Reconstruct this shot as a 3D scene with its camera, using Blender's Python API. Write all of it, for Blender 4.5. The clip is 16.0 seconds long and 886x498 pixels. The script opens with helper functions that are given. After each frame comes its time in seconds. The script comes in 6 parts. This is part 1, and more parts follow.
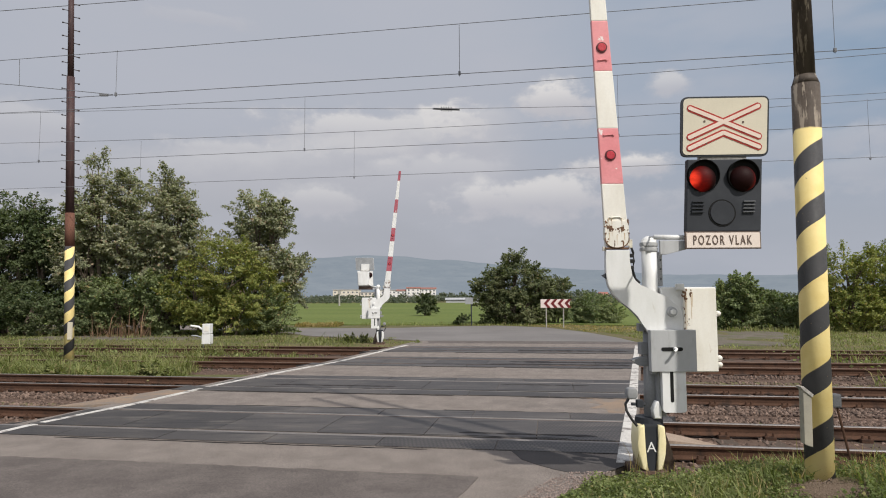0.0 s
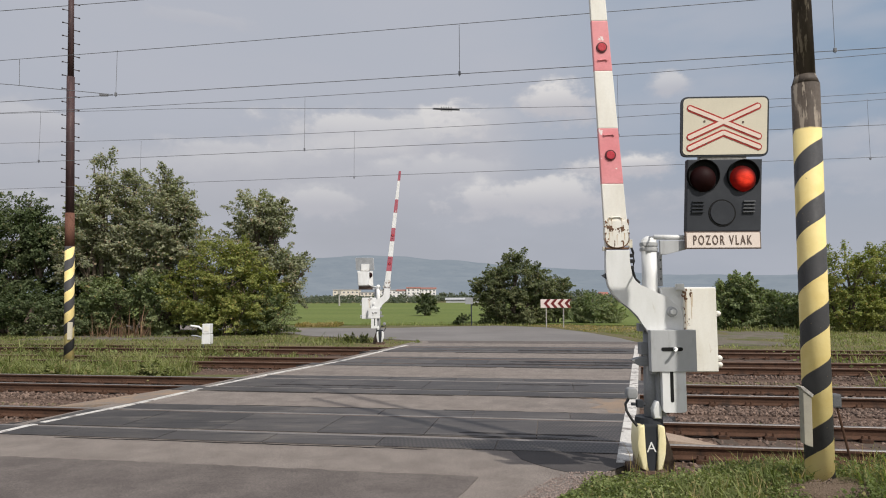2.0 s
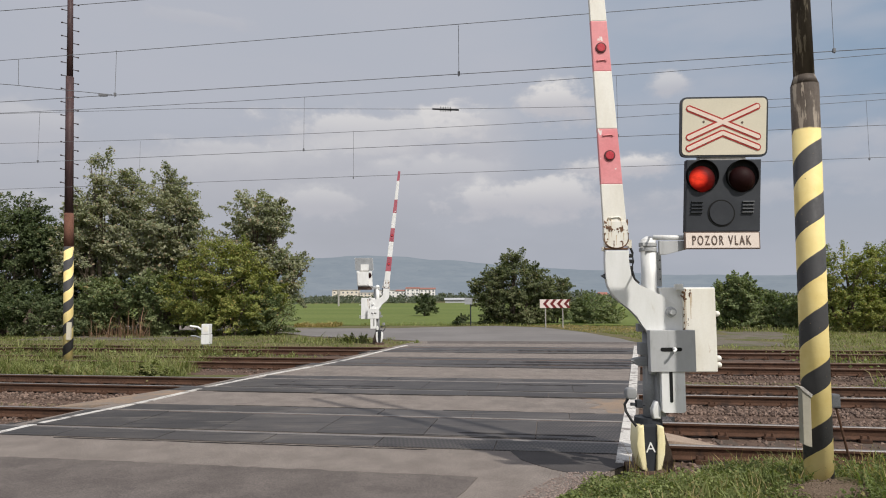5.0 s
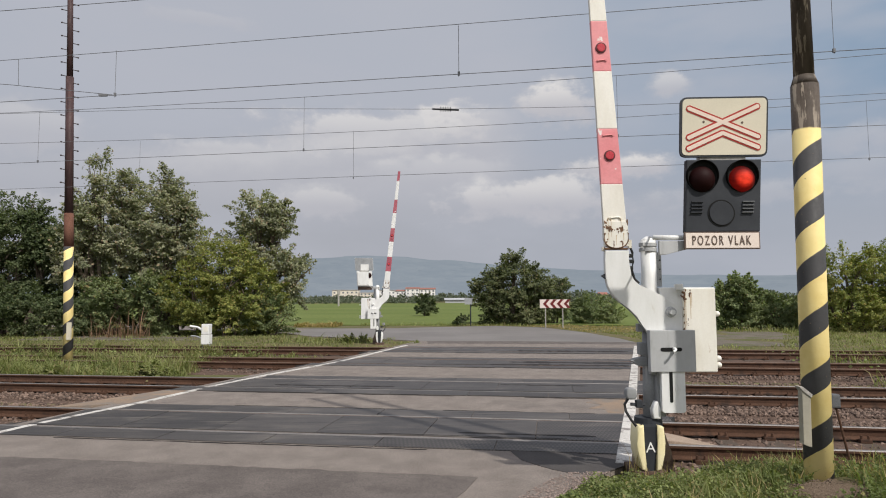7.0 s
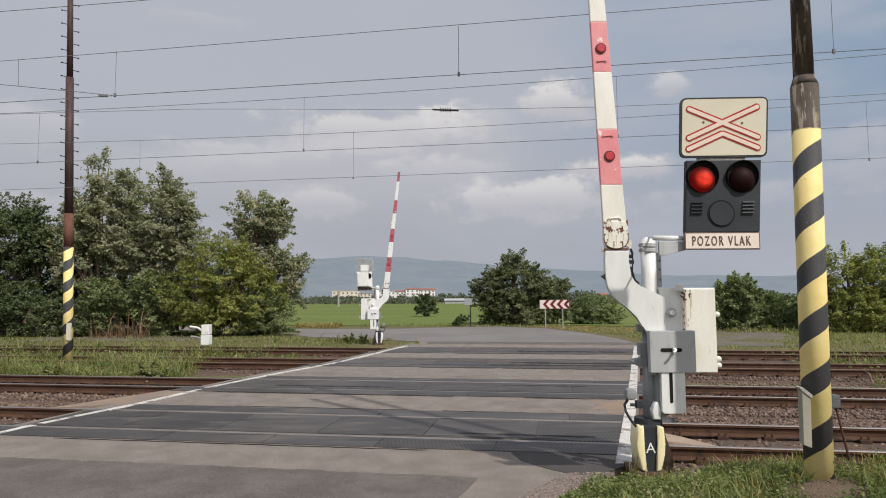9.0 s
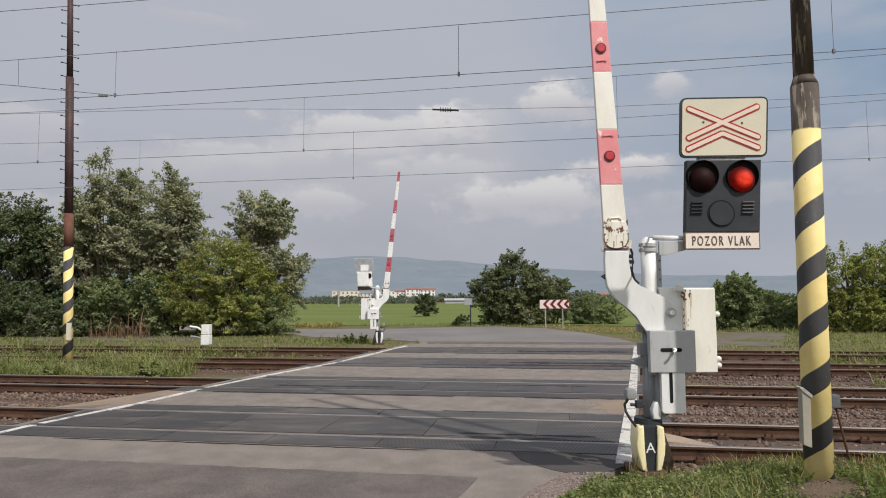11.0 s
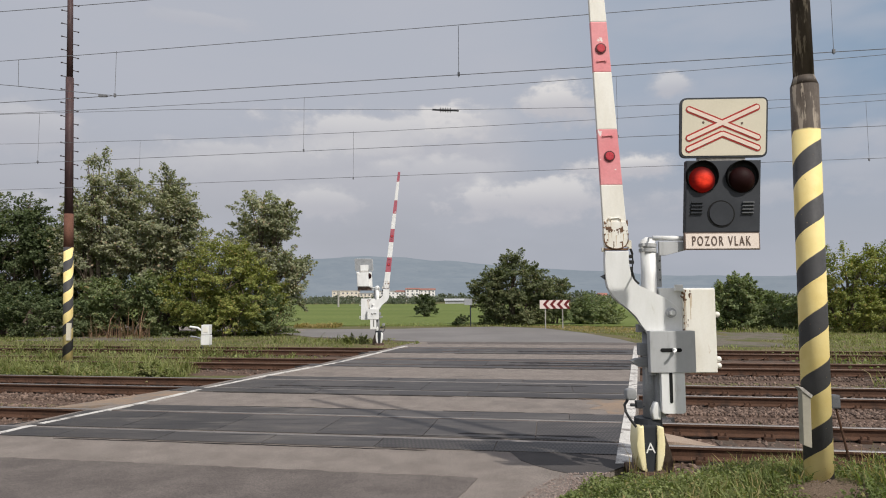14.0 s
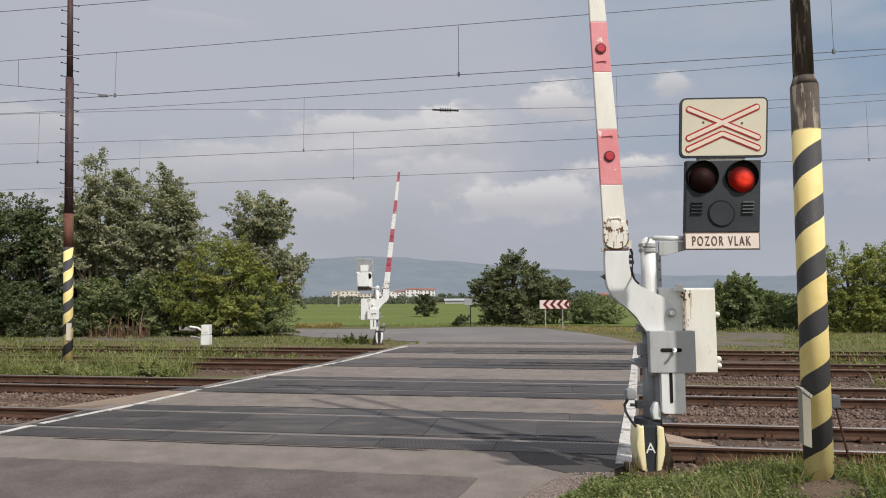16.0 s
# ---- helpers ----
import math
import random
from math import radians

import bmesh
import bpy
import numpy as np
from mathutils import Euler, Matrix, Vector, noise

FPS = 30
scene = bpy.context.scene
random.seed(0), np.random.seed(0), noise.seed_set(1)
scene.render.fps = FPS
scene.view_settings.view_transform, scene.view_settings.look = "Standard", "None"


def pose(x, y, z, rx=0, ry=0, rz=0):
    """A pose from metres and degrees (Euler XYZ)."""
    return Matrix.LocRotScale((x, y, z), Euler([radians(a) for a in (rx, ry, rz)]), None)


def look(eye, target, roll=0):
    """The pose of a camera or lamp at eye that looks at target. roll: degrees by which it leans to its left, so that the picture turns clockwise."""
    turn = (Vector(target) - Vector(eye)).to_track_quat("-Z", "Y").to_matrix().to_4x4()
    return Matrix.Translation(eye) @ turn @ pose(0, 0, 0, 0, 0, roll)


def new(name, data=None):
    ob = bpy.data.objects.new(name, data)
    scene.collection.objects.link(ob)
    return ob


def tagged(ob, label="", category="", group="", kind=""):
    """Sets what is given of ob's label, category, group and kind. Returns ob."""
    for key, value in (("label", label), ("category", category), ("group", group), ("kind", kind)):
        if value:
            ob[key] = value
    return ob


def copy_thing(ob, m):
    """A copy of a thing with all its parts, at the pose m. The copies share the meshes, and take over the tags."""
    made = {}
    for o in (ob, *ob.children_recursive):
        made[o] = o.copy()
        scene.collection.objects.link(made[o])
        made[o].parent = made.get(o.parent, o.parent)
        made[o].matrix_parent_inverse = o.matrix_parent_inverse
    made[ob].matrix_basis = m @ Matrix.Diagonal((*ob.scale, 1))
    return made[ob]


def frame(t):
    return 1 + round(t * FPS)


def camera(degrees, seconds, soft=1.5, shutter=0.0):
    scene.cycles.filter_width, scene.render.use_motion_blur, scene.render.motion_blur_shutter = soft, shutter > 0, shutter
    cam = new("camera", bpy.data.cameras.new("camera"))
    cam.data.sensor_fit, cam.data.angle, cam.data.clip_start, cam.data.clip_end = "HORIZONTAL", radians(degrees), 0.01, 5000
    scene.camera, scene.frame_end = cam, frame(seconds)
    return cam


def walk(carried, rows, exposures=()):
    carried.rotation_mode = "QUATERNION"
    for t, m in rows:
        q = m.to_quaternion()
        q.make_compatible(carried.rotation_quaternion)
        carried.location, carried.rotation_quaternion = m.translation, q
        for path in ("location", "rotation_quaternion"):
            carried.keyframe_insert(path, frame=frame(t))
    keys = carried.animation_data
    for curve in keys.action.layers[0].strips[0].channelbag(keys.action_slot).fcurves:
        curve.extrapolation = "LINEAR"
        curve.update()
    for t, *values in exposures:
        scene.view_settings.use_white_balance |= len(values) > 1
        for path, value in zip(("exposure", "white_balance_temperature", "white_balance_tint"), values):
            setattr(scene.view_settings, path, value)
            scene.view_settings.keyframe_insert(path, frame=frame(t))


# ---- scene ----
FOV = 68.57
cam = camera(FOV, 16.0, soft=1.05)
EYE = Vector((0.0, 0.0, 1.8))


def aim(yaw, pitch):
    """Camera pose: yaw to the right and pitch upwards in degrees."""
    a, b = radians(yaw), radians(pitch)
    way = Vector((math.sin(a) * math.cos(b), math.cos(a) * math.cos(b), math.sin(b)))
    return look(EYE, EYE + way, -0.28)


# the tripod head settles by a tenth of a degree
walk(cam, [(0.0, aim(0.0, 4.42)), (2.2, aim(0.0, 4.42)), (3.0, aim(0.06, 4.43)), (7.5, aim(0.065, 4.45)), (8.7, aim(0.07, 4.49)), (11.5, aim(0.07, 4.48)), (12.5, aim(0.075, 4.50)), (16.0, aim(0.075, 4.50))])

# ---- light ----
SUN = Vector((0.553, -0.718, 1.0)).normalized()
world = bpy.data.worlds.new("world")
scene.world = world
world.use_nodes = True
wn = world.node_tree.nodes
sky = wn.new("ShaderNodeTexSky")
sky.sky_type, sky.sun_disc = "NISHITA", False
sky.sun_elevation, sky.sun_rotation = math.asin(SUN.z), math.atan2(SUN.x, SUN.y)
sky.air_density, sky.dust_density = 1.0, 2.5
wn["Background"].inputs[1].default_value = 0.10
haze = wn.new("ShaderNodeMix")  # thin cloud whitens the whole sky
haze.data_type = "RGBA"
haze.inputs[0].default_value, haze.inputs[7].default_value = 0.55, (7.6, 7.7, 8.1, 1)
world.node_tree.links.new(sky.outputs[0], haze.inputs[6])
world.node_tree.links.new(haze.outputs[2], wn["Background"].inputs[0])
lamp = bpy.data.lights.new("sun", "SUN")
lamp.energy, lamp.angle, lamp.color = 3.6, radians(1.0), (1.0, 0.955, 0.88)
sun = new("sun", lamp)
sun.matrix_world = look(SUN * 60, (0, 0, 0))
scene.view_settings.exposure = 0.0


# ---- materials ----
def nodes_of(name):
    m = bpy.data.materials.new(name)
    m.use_nodes = True
    nt = m.node_tree
    return m, nt, nt.nodes["Principled BSDF"], nt.nodes["Material Output"]


def noise_node(nt, co, scale, detail=4.0, rough=0.55, stretch=None):
    n = nt.nodes.new("ShaderNodeTexNoise")
    n.inputs["Scale"].default_value, n.inputs["Detail"].default_value, n.inputs["Roughness"].default_value = scale, detail, rough
    if stretch:
        mp = nt.nodes.new("ShaderNodeMapping")
        mp.inputs["Scale"].default_value = stretch
        nt.links.new(co, mp.inputs[0])
        co = mp.outputs[0]
    nt.links.new(co, n.inputs["Vector"])
    return n.outputs["Fac"]


def ramp(nt, fac, lo, hi, a=0.0, b=1.0):
    n = nt.nodes.new("ShaderNodeMapRange")
    n.interpolation_type = "SMOOTHSTEP"
    for k, v in enumerate((lo, hi, a, b)):
        n.inputs[k + 1].default_value = v
    nt.links.new(fac, n.inputs[0])
    return n.outputs[0]


def mixc(nt, fac, a, b, mode="MIX"):
    n = nt.nodes.new("ShaderNodeMix")
    n.data_type, n.blend_type = "RGBA", mode
    for s, v in ((n.inputs[0], fac), (n.inputs[6], a), (n.inputs[7], b)):
        if isinstance(v, (tuple, list)):
            s.default_value = (*v[:3], 1)
        elif isinstance(v, (int, float)):
            s.default_value = v
        else:
            nt.links.new(v, s)
    return n.outputs[2]


def calc(nt, op, a, b=0.0, c=0.0):
    n = nt.nodes.new("ShaderNodeMath")
    n.operation = op
    for s, v in zip(n.inputs, (a, b, c)):
        if isinstance(v, (int, float)):
            s.default_value = v
        else:
            nt.links.new(v, s)
    return n.outputs[0]


def coords(nt, which="Object"):
    return nt.nodes.new("ShaderNodeTexCoord").outputs[which]


def relief(nt, bsdf, fac, depth, strength=0.5):
    b = nt.nodes.new("ShaderNodeBump")
    b.inputs["Strength"].default_value, b.inputs["Distance"].default_value = strength, depth
    nt.links.new(fac, b.inputs["Height"])
    nt.links.new(b.outputs[0], bsdf.inputs["Normal"])


def surface(name, c1, c2, coarse=2.0, fine=40.0, rough=0.6, metal=0.0, bump=0.004, stain=None, stain_at=(0.56, 0.72), stain_scale=3.0, stretch=None, spec=0.4, grain=0.5):
    """A worn surface: two tones at a coarse scale, grain at a fine one, stains with a shape of their own."""
    m, nt, bsdf, _ = nodes_of(name)
    co = coords(nt)
    col = mixc(nt, ramp(nt, noise_node(nt, co, coarse, 5, 0.6, stretch), 0.3, 0.7), c1, c2)
    f = noise_node(nt, co, fine, 3, 0.7)
    g = ramp(nt, f, 0.25, 0.75, 1 - 0.5 * grain, 1 + 0.5 * grain)
    col = mixc(nt, 1.0, col, g, "MULTIPLY")
    if stain:
        col = mixc(nt, ramp(nt, noise_node(nt, co, stain_scale, 6, 0.65, stretch), stain_at[0], stain_at[1]), col, stain)
    nt.links.new(col, bsdf.inputs["Base Color"])
    nt.links.new(ramp(nt, f, 0.2, 0.8, rough - 0.08, rough + 0.08), bsdf.inputs["Roughness"])
    bsdf.inputs["Metallic"].default_value = metal
    bsdf.inputs["Specular IOR Level"].default_value = spec
    if bump:
        relief(nt, bsdf, f, bump)
    return m


def leaf_material(name, dark, light, dry, dry_share=0.06):
    m, nt, bsdf, out = nodes_of(name)
    geo = nt.nodes.new("ShaderNodeNewGeometry")
    rnd = geo.outputs["Random Per Island"]
    co = coords(nt)
    col = mixc(nt, ramp(nt, noise_node(nt, co, 0.7, 3), 0.3, 0.7), dark, light)
    col = mixc(nt, 1.0, col, ramp(nt, rnd, 0.0, 1.0, 0.72, 1.32), "MULTIPLY")
    pick = calc(nt, "FRACT", calc(nt, "MULTIPLY", rnd, 37.7))
    col = mixc(nt, ramp(nt, pick, 1 - dry_share, 1 - dry_share + 0.02), col, dry)
    nt.links.new(col, bsdf.inputs["Base Color"])
    bsdf.inputs["Roughness"].default_value = 0.65
    bsdf.inputs["Specular IOR Level"].default_value = 0.12
    tr = nt.nodes.new("ShaderNodeBsdfTranslucent")
    nt.links.new(mixc(nt, 1.0, col, (1.3, 1.5, 0.6), "MULTIPLY"), tr.inputs[0])
    mx = nt.nodes.new("ShaderNodeMixShader")
    mx.inputs[0].default_value = 0.34
    nt.links.new(bsdf.outputs[0], mx.inputs[1])
    nt.links.new(tr.outputs[0], mx.inputs[2])
    nt.links.new(mx.outputs[0], out.inputs[0])
    return m


def stripe_material(name, top, upper1, upper2, peel, phase, pitch=0.58, share=0.5):
    """Yellow and black helical bands up to the height top, old metal above."""
    m, nt, bsdf, _ = nodes_of(name)
    co = coords(nt)
    xyz = nt.nodes.new("ShaderNodeSeparateXYZ")
    nt.links.new(co, xyz.inputs[0])
    turn = calc(nt, "DIVIDE", calc(nt, "ARCTAN2", xyz.outputs[1], xyz.outputs[0]), 2 * math.pi)
    wob = calc(nt, "MULTIPLY", noise_node(nt, co, 5.0, 3), 0.04)
    band = calc(nt, "FRACT", calc(nt, "ADD", calc(nt, "SUBTRACT", calc(nt, "DIVIDE", xyz.outputs[2], pitch), turn), calc(nt, "ADD", wob, phase)))
    yellow = mixc(nt, ramp(nt, noise_node(nt, co, 3.0, 5), 0.35, 0.7), (0.82, 0.67, 0.30), (0.74, 0.57, 0.22))
    black = mixc(nt, noise_node(nt, co, 6.0, 4), (0.045, 0.045, 0.047), (0.075, 0.073, 0.075))
    col = mixc(nt, ramp(nt, band, share - 0.01, share + 0.01), black, yellow)
    speck = noise_node(nt, co, 26.0, 5, 0.7)
    col = mixc(nt, ramp(nt, speck, 0.66, 0.72), col, (0.25, 0.19, 0.12))
    old = mixc(nt, ramp(nt, noise_node(nt, co, 2.2, 5, 0.6, (3, 3, 0.7)), 0.35, 0.65), upper1, upper2)
    old = mixc(nt, ramp(nt, noise_node(nt, co, 3.0, 6, 0.7, (4, 4, 0.5)), 0.54, 0.58), old, peel)
    edge = calc(nt, "ADD", xyz.outputs[2], calc(nt, "MULTIPLY", noise_node(nt, co, 9.0, 3), 0.03))
    col = mixc(nt, ramp(nt, edge, top, top + 0.02), col, old)
    nt.links.new(col, bsdf.inputs["Base Color"])
    nt.links.new(ramp(nt, speck, 0.3, 0.7, 0.5, 0.75), bsdf.inputs["Roughness"])
    bsdf.inputs["Specular IOR Level"].default_value = 0.25
    relief(nt, bsdf, speck, 0.004)
    return m


M = {}
M["asphalt"] = surface("old_asphalt", (0.173, 0.147, 0.130), (0.225, 0.194, 0.172), 2.4, 75, 0.8, bump=0.008, stain=(0.118, 0.103, 0.094), stain_at=(0.55, 0.75), stain_scale=0.5, grain=1.2, spec=0.25)
# asphalt with a cast shadow put into its colour
M["asphalt_shadow"] = surface("shadowed_asphalt", (0.056, 0.051, 0.050), (0.078, 0.071, 0.069), 1.2, 110, 0.8, bump=0.004, grain=0.6, spec=0.2)
M["asphalt_mid"] = surface("relaid_asphalt", (0.098, 0.083, 0.076), (0.142, 0.121, 0.110), 2.0, 85, 0.8, bump=0.007, stain=(0.155, 0.136, 0.123), stain_at=(0.6, 0.75), stain_scale=1.1, grain=1.1, spec=0.25)
M["asphalt_far"] = surface("far_asphalt", (0.150, 0.138, 0.132), (0.190, 0.176, 0.168), 0.25, 30, 0.75, bump=0.004, grain=0.4)
M["line"] = surface("road_paint", (0.51, 0.49, 0.46), (0.63, 0.605, 0.57), 2.0, 60, 0.7, bump=0.002, stain=(0.21, 0.19, 0.175), stain_at=(0.50, 0.62), stain_scale=4, spec=0.2)
M["sand"] = surface("sandy_asphalt", (0.285, 0.205, 0.145), (0.225, 0.175, 0.137), 1.5, 60, 0.9, bump=0.006, stain=(0.200, 0.172, 0.150), stain_at=(0.46, 0.62), stain_scale=2.2, spec=0.2)
M["sand_pale"] = surface("pale_broken_concrete", (0.30, 0.225, 0.17), (0.36, 0.28, 0.22), 3.0, 60, 0.9, bump=0.006, spec=0.2)
M["rust"] = surface("rail_rust", (0.064, 0.034, 0.022), (0.102, 0.054, 0.035), 1.5, 50, 0.85, bump=0.004, stain=(0.036, 0.023, 0.018), stain_at=(0.5, 0.7), spec=0.2)
M["rail_top"] = surface("rail_steel", (0.27, 0.25, 0.24), (0.20, 0.18, 0.165), 2.0, 30, 0.5, metal=0.5, bump=0.001)
M["rail_dull"] = surface("rail_dull", (0.12, 0.075, 0.055), (0.17, 0.12, 0.09), 2.0, 30, 0.6, metal=0.3, bump=0.001)
M["sleeper"] = surface("sleeper_concrete", (0.085, 0.065, 0.052), (0.12, 0.092, 0.075), 1.5, 40, 0.9, spec=0.2)
M["bed"] = surface("ballast_bed", (0.084, 0.054, 0.041), (0.132, 0.090, 0.070), 12.0, 60, 0.95, bump=0.02, spec=0.2)
M["soil"] = surface("grass_soil", (0.085, 0.098, 0.034), (0.145, 0.122, 0.066), 0.5, 9, 0.95, bump=0.03, stain=(0.17, 0.13, 0.085), stain_at=(0.52, 0.68), stain_scale=0.9, spec=0.1)
M["gravel"] = surface("fine_gravel", (0.125, 0.108, 0.088), (0.17, 0.148, 0.125), 1.2, 30, 0.95, bump=0.02, stain=(0.105, 0.115, 0.05), stain_at=(0.48, 0.66), stain_scale=0.8, spec=0.1)
M["crop"] = surface("young_crop", (0.112, 0.146, 0.040), (0.145, 0.175, 0.054), 0.05, 2.5, 0.95, bump=0.05, stain=(0.096, 0.130, 0.036), stain_at=(0.5, 0.7), stain_scale=0.02, stretch=(0.4, 1, 1), spec=0.1)
M["white"] = surface("white_paint", (0.78, 0.78, 0.77), (0.71, 0.71, 0.69), 2.5, 45, 0.42, bump=0, grain=0.03, stain=(0.55, 0.52, 0.46), stain_at=(0.60, 0.8), stain_scale=4, stretch=(3, 3, 0.8))
M["cream"] = surface("aged_white_paint", (0.82, 0.795, 0.73), (0.75, 0.715, 0.635), 2.0, 40, 0.45, bump=0, grain=0.05, stain=(0.46, 0.33, 0.21), stain_at=(0.62, 0.76), stain_scale=5, stretch=(4, 4, 0.9))
M["red"] = surface("faded_red_film", (0.70, 0.235, 0.25), (0.77, 0.31, 0.325), 2.0, 40, 0.45, bump=0.0008, grain=0.1, stain=(0.80, 0.72, 0.69), stain_at=(0.62, 0.65), stain_scale=6)
M["grey"] = surface("grey_paint", (0.40, 0.405, 0.41), (0.45, 0.455, 0.46), 2.5, 45, 0.5, bump=0, grain=0.03, stain=(0.33, 0.33, 0.325), stain_at=(0.55, 0.8), stain_scale=4, stretch=(3, 3, 0.8))
M["steel_grey"] = surface("galvanised_steel", (0.30, 0.31, 0.32), (0.38, 0.39, 0.40), 4.0, 60, 0.5, metal=0.35, bump=0.001)
M["dark"] = surface("dark_housing", (0.027, 0.030, 0.036), (0.038, 0.041, 0.048), 3.0, 60, 0.6, bump=0.0006, grain=0.15, spec=0.25)
M["black"] = surface("black_plastic", (0.012, 0.012, 0.013), (0.022, 0.022, 0.023), 4.0, 60, 0.5, bump=0.0008)
M["slot"] = surface("dark_slot", (0.004, 0.004, 0.004), (0.007, 0.007, 0.007), 4.0, 60, 0.9, bump=0)
M["guard"] = surface("pale_yellow_guard", (0.80, 0.70, 0.40), (0.84, 0.76, 0.50), 3.0, 50, 0.4, bump=0.0005, grain=0.08, stain=(0.30, 0.24, 0.16), stain_at=(0.64, 0.74), stain_scale=7)
M["board"] = surface("reflective_cream", (0.63, 0.575, 0.455), (0.58, 0.53, 0.415), 1.5, 50, 0.4, bump=0.0004, grain=0.06)
M["board_old"] = surface("dull_board", (0.36, 0.33, 0.26), (0.30, 0.28, 0.23), 2.5, 50, 0.6, bump=0.0004, grain=0.12, stain=(0.2, 0.17, 0.13), stain_at=(0.58, 0.75), stain_scale=6)
M["red_far"] = surface("crimson_film", (0.36, 0.085, 0.115), (0.43, 0.125, 0.155), 2.0, 40, 0.45, bump=0, grain=0.1, stain=(0.74, 0.66, 0.64), stain_at=(0.62, 0.66), stain_scale=5)
M["sign_red"] = surface("sign_red", (0.34, 0.03, 0.025), (0.40, 0.045, 0.035), 3.0, 40, 0.5, bump=0, grain=0.1, spec=0.2)
M["reflector_red"] = surface("reflector_red", (0.46, 0.035, 0.05), (0.54, 0.06, 0.075), 9.0, 60, 0.3, bump=0.0006, grain=0.2)
M["reflector_rim"] = surface("reflector_rim", (0.07, 0.012, 0.014), (0.10, 0.02, 0.022), 9.0, 60, 0.5, bump=0, grain=0.2)
M["sign_white"] = surface("sign_white", (0.69, 0.55, 0.46), (0.73, 0.60, 0.51), 3.0, 40, 0.4, bump=0, grain=0.06)
M["plate"] = surface("sign_plate", (0.74, 0.63, 0.55), (0.78, 0.68, 0.61), 2.0, 40, 0.4, bump=0, grain=0.06)
M["letter"] = surface("letter_brown", (0.10, 0.065, 0.05), (0.13, 0.09, 0.07), 8.0, 60, 0.6, bump=0)
M["chev_red"] = surface("chevron_red", (0.125, 0.014, 0.016), (0.165, 0.02, 0.023), 3.0, 30, 0.4, bump=0, grain=0.1)
M["chev_white"] = surface("chevron_white", (0.66, 0.56, 0.53), (0.72, 0.62, 0.58), 3.0, 30, 0.4, bump=0, grain=0.06)
M["wire"] = surface("weathered_wire", (0.12, 0.124, 0.135), (0.175, 0.178, 0.19), 1.0, 30, 0.7, metal=0.2, bump=0)
M["bark"] = surface("bark", (0.10, 0.075, 0.055), (0.17, 0.135, 0.105), 3.0, 25, 0.9, bump=0.02, stretch=(3, 3, 0.6))
M["concrete"] = surface("concrete", (0.30, 0.28, 0.26), (0.38, 0.36, 0.33), 3.0, 40, 0.85, bump=0.003)
M["rubble"] = surface("rusty_flake", (0.19, 0.10, 0.055), (0.11, 0.062, 0.038), 12.0, 60, 0.85, bump=0.001)
M["leaf_grey"] = leaf_material("locust_leaves", (0.196, 0.212, 0.134), (0.305, 0.304, 0.212), (0.31, 0.24, 0.165), 0.10)
M["leaf_dark"] = leaf_material("dark_leaves", (0.077, 0.103, 0.051), (0.132, 0.155, 0.082), (0.18, 0.165, 0.085), 0.05)
M["leaf_yellow"] = leaf_material("yellowing_leaves", (0.178, 0.205, 0.060), (0.270, 0.279, 0.094), (0.33, 0.26, 0.09), 0.10)
M["leaf_green"] = leaf_material("green_leaves", (0.138, 0.174, 0.084), (0.222, 0.250, 0.128), (0.26, 0.21, 0.10), 0.06)
M["leaf_olive"] = leaf_material("olive_leaves", (0.098, 0.120, 0.060), (0.178, 0.188, 0.102), (0.22, 0.18, 0.10), 0.05)
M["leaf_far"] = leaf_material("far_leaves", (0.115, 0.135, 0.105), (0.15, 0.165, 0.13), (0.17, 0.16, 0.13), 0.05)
M["louvre"] = surface("louvre_grey", (0.085, 0.088, 0.095), (0.11, 0.113, 0.12), 3.0, 60, 0.6, bump=0)
M["seam"] = surface("black_tar", (0.018, 0.016, 0.016), (0.032, 0.029, 0.028), 6, 60, 0.8, bump=0, spec=0.2)
M["tar_film"] = surface("tar_film", (0.030, 0.027, 0.027), (0.046, 0.041, 0.040), 2.0, 50, 0.8, bump=0.001, spec=0.15)
M["grass_near"] = leaf_material("verge_blades", (0.119, 0.147, 0.049), (0.198, 0.215, 0.090), (0.36, 0.29, 0.15), 0.20)
M["lug"] = surface("dull_grey_metal", (0.23, 0.233, 0.237), (0.28, 0.283, 0.287), 4.0, 60, 0.7, bump=0.001, grain=0.2)
M["rust_run"] = surface("rust_run", (0.62, 0.51, 0.38), (0.52, 0.39, 0.26), 14.0, 60, 0.7, bump=0, grain=0.2)
M["rusty_brown"] = surface("rusty_brown", (0.135, 0.098, 0.075), (0.185, 0.135, 0.105), 5.0, 50, 0.85, bump=0.004, stain=(0.07, 0.045, 0.032), stain_at=(0.5, 0.65), stain_scale=6)
M["rusty"] = surface("rust_eaten_paint", (0.72, 0.68, 0.58), (0.62, 0.56, 0.45), 3.0, 40, 0.6, bump=0.001, grain=0.15, stain=(0.16, 0.075, 0.035), stain_at=(0.52, 0.57), stain_scale=11)
M["grass"] = leaf_material("grass_blades", (0.160, 0.182, 0.066), (0.245, 0.252, 0.112), (0.25, 0.21, 0.11), 0.16)
M["clover"] = leaf_material("verge_leaves", (0.128, 0.158, 0.060), (0.215, 0.240, 0.104), (0.27, 0.24, 0.11), 0.08)
M["stalk"] = leaf_material("dry_stalks", (0.17, 0.10, 0.065), (0.26, 0.165, 0.11), (0.30, 0.22, 0.14), 0.2)
M["straw"] = leaf_material("dry_grass", (0.28, 0.21, 0.095), (0.38, 0.29, 0.14), (0.2, 0.2, 0.06), 0.15)
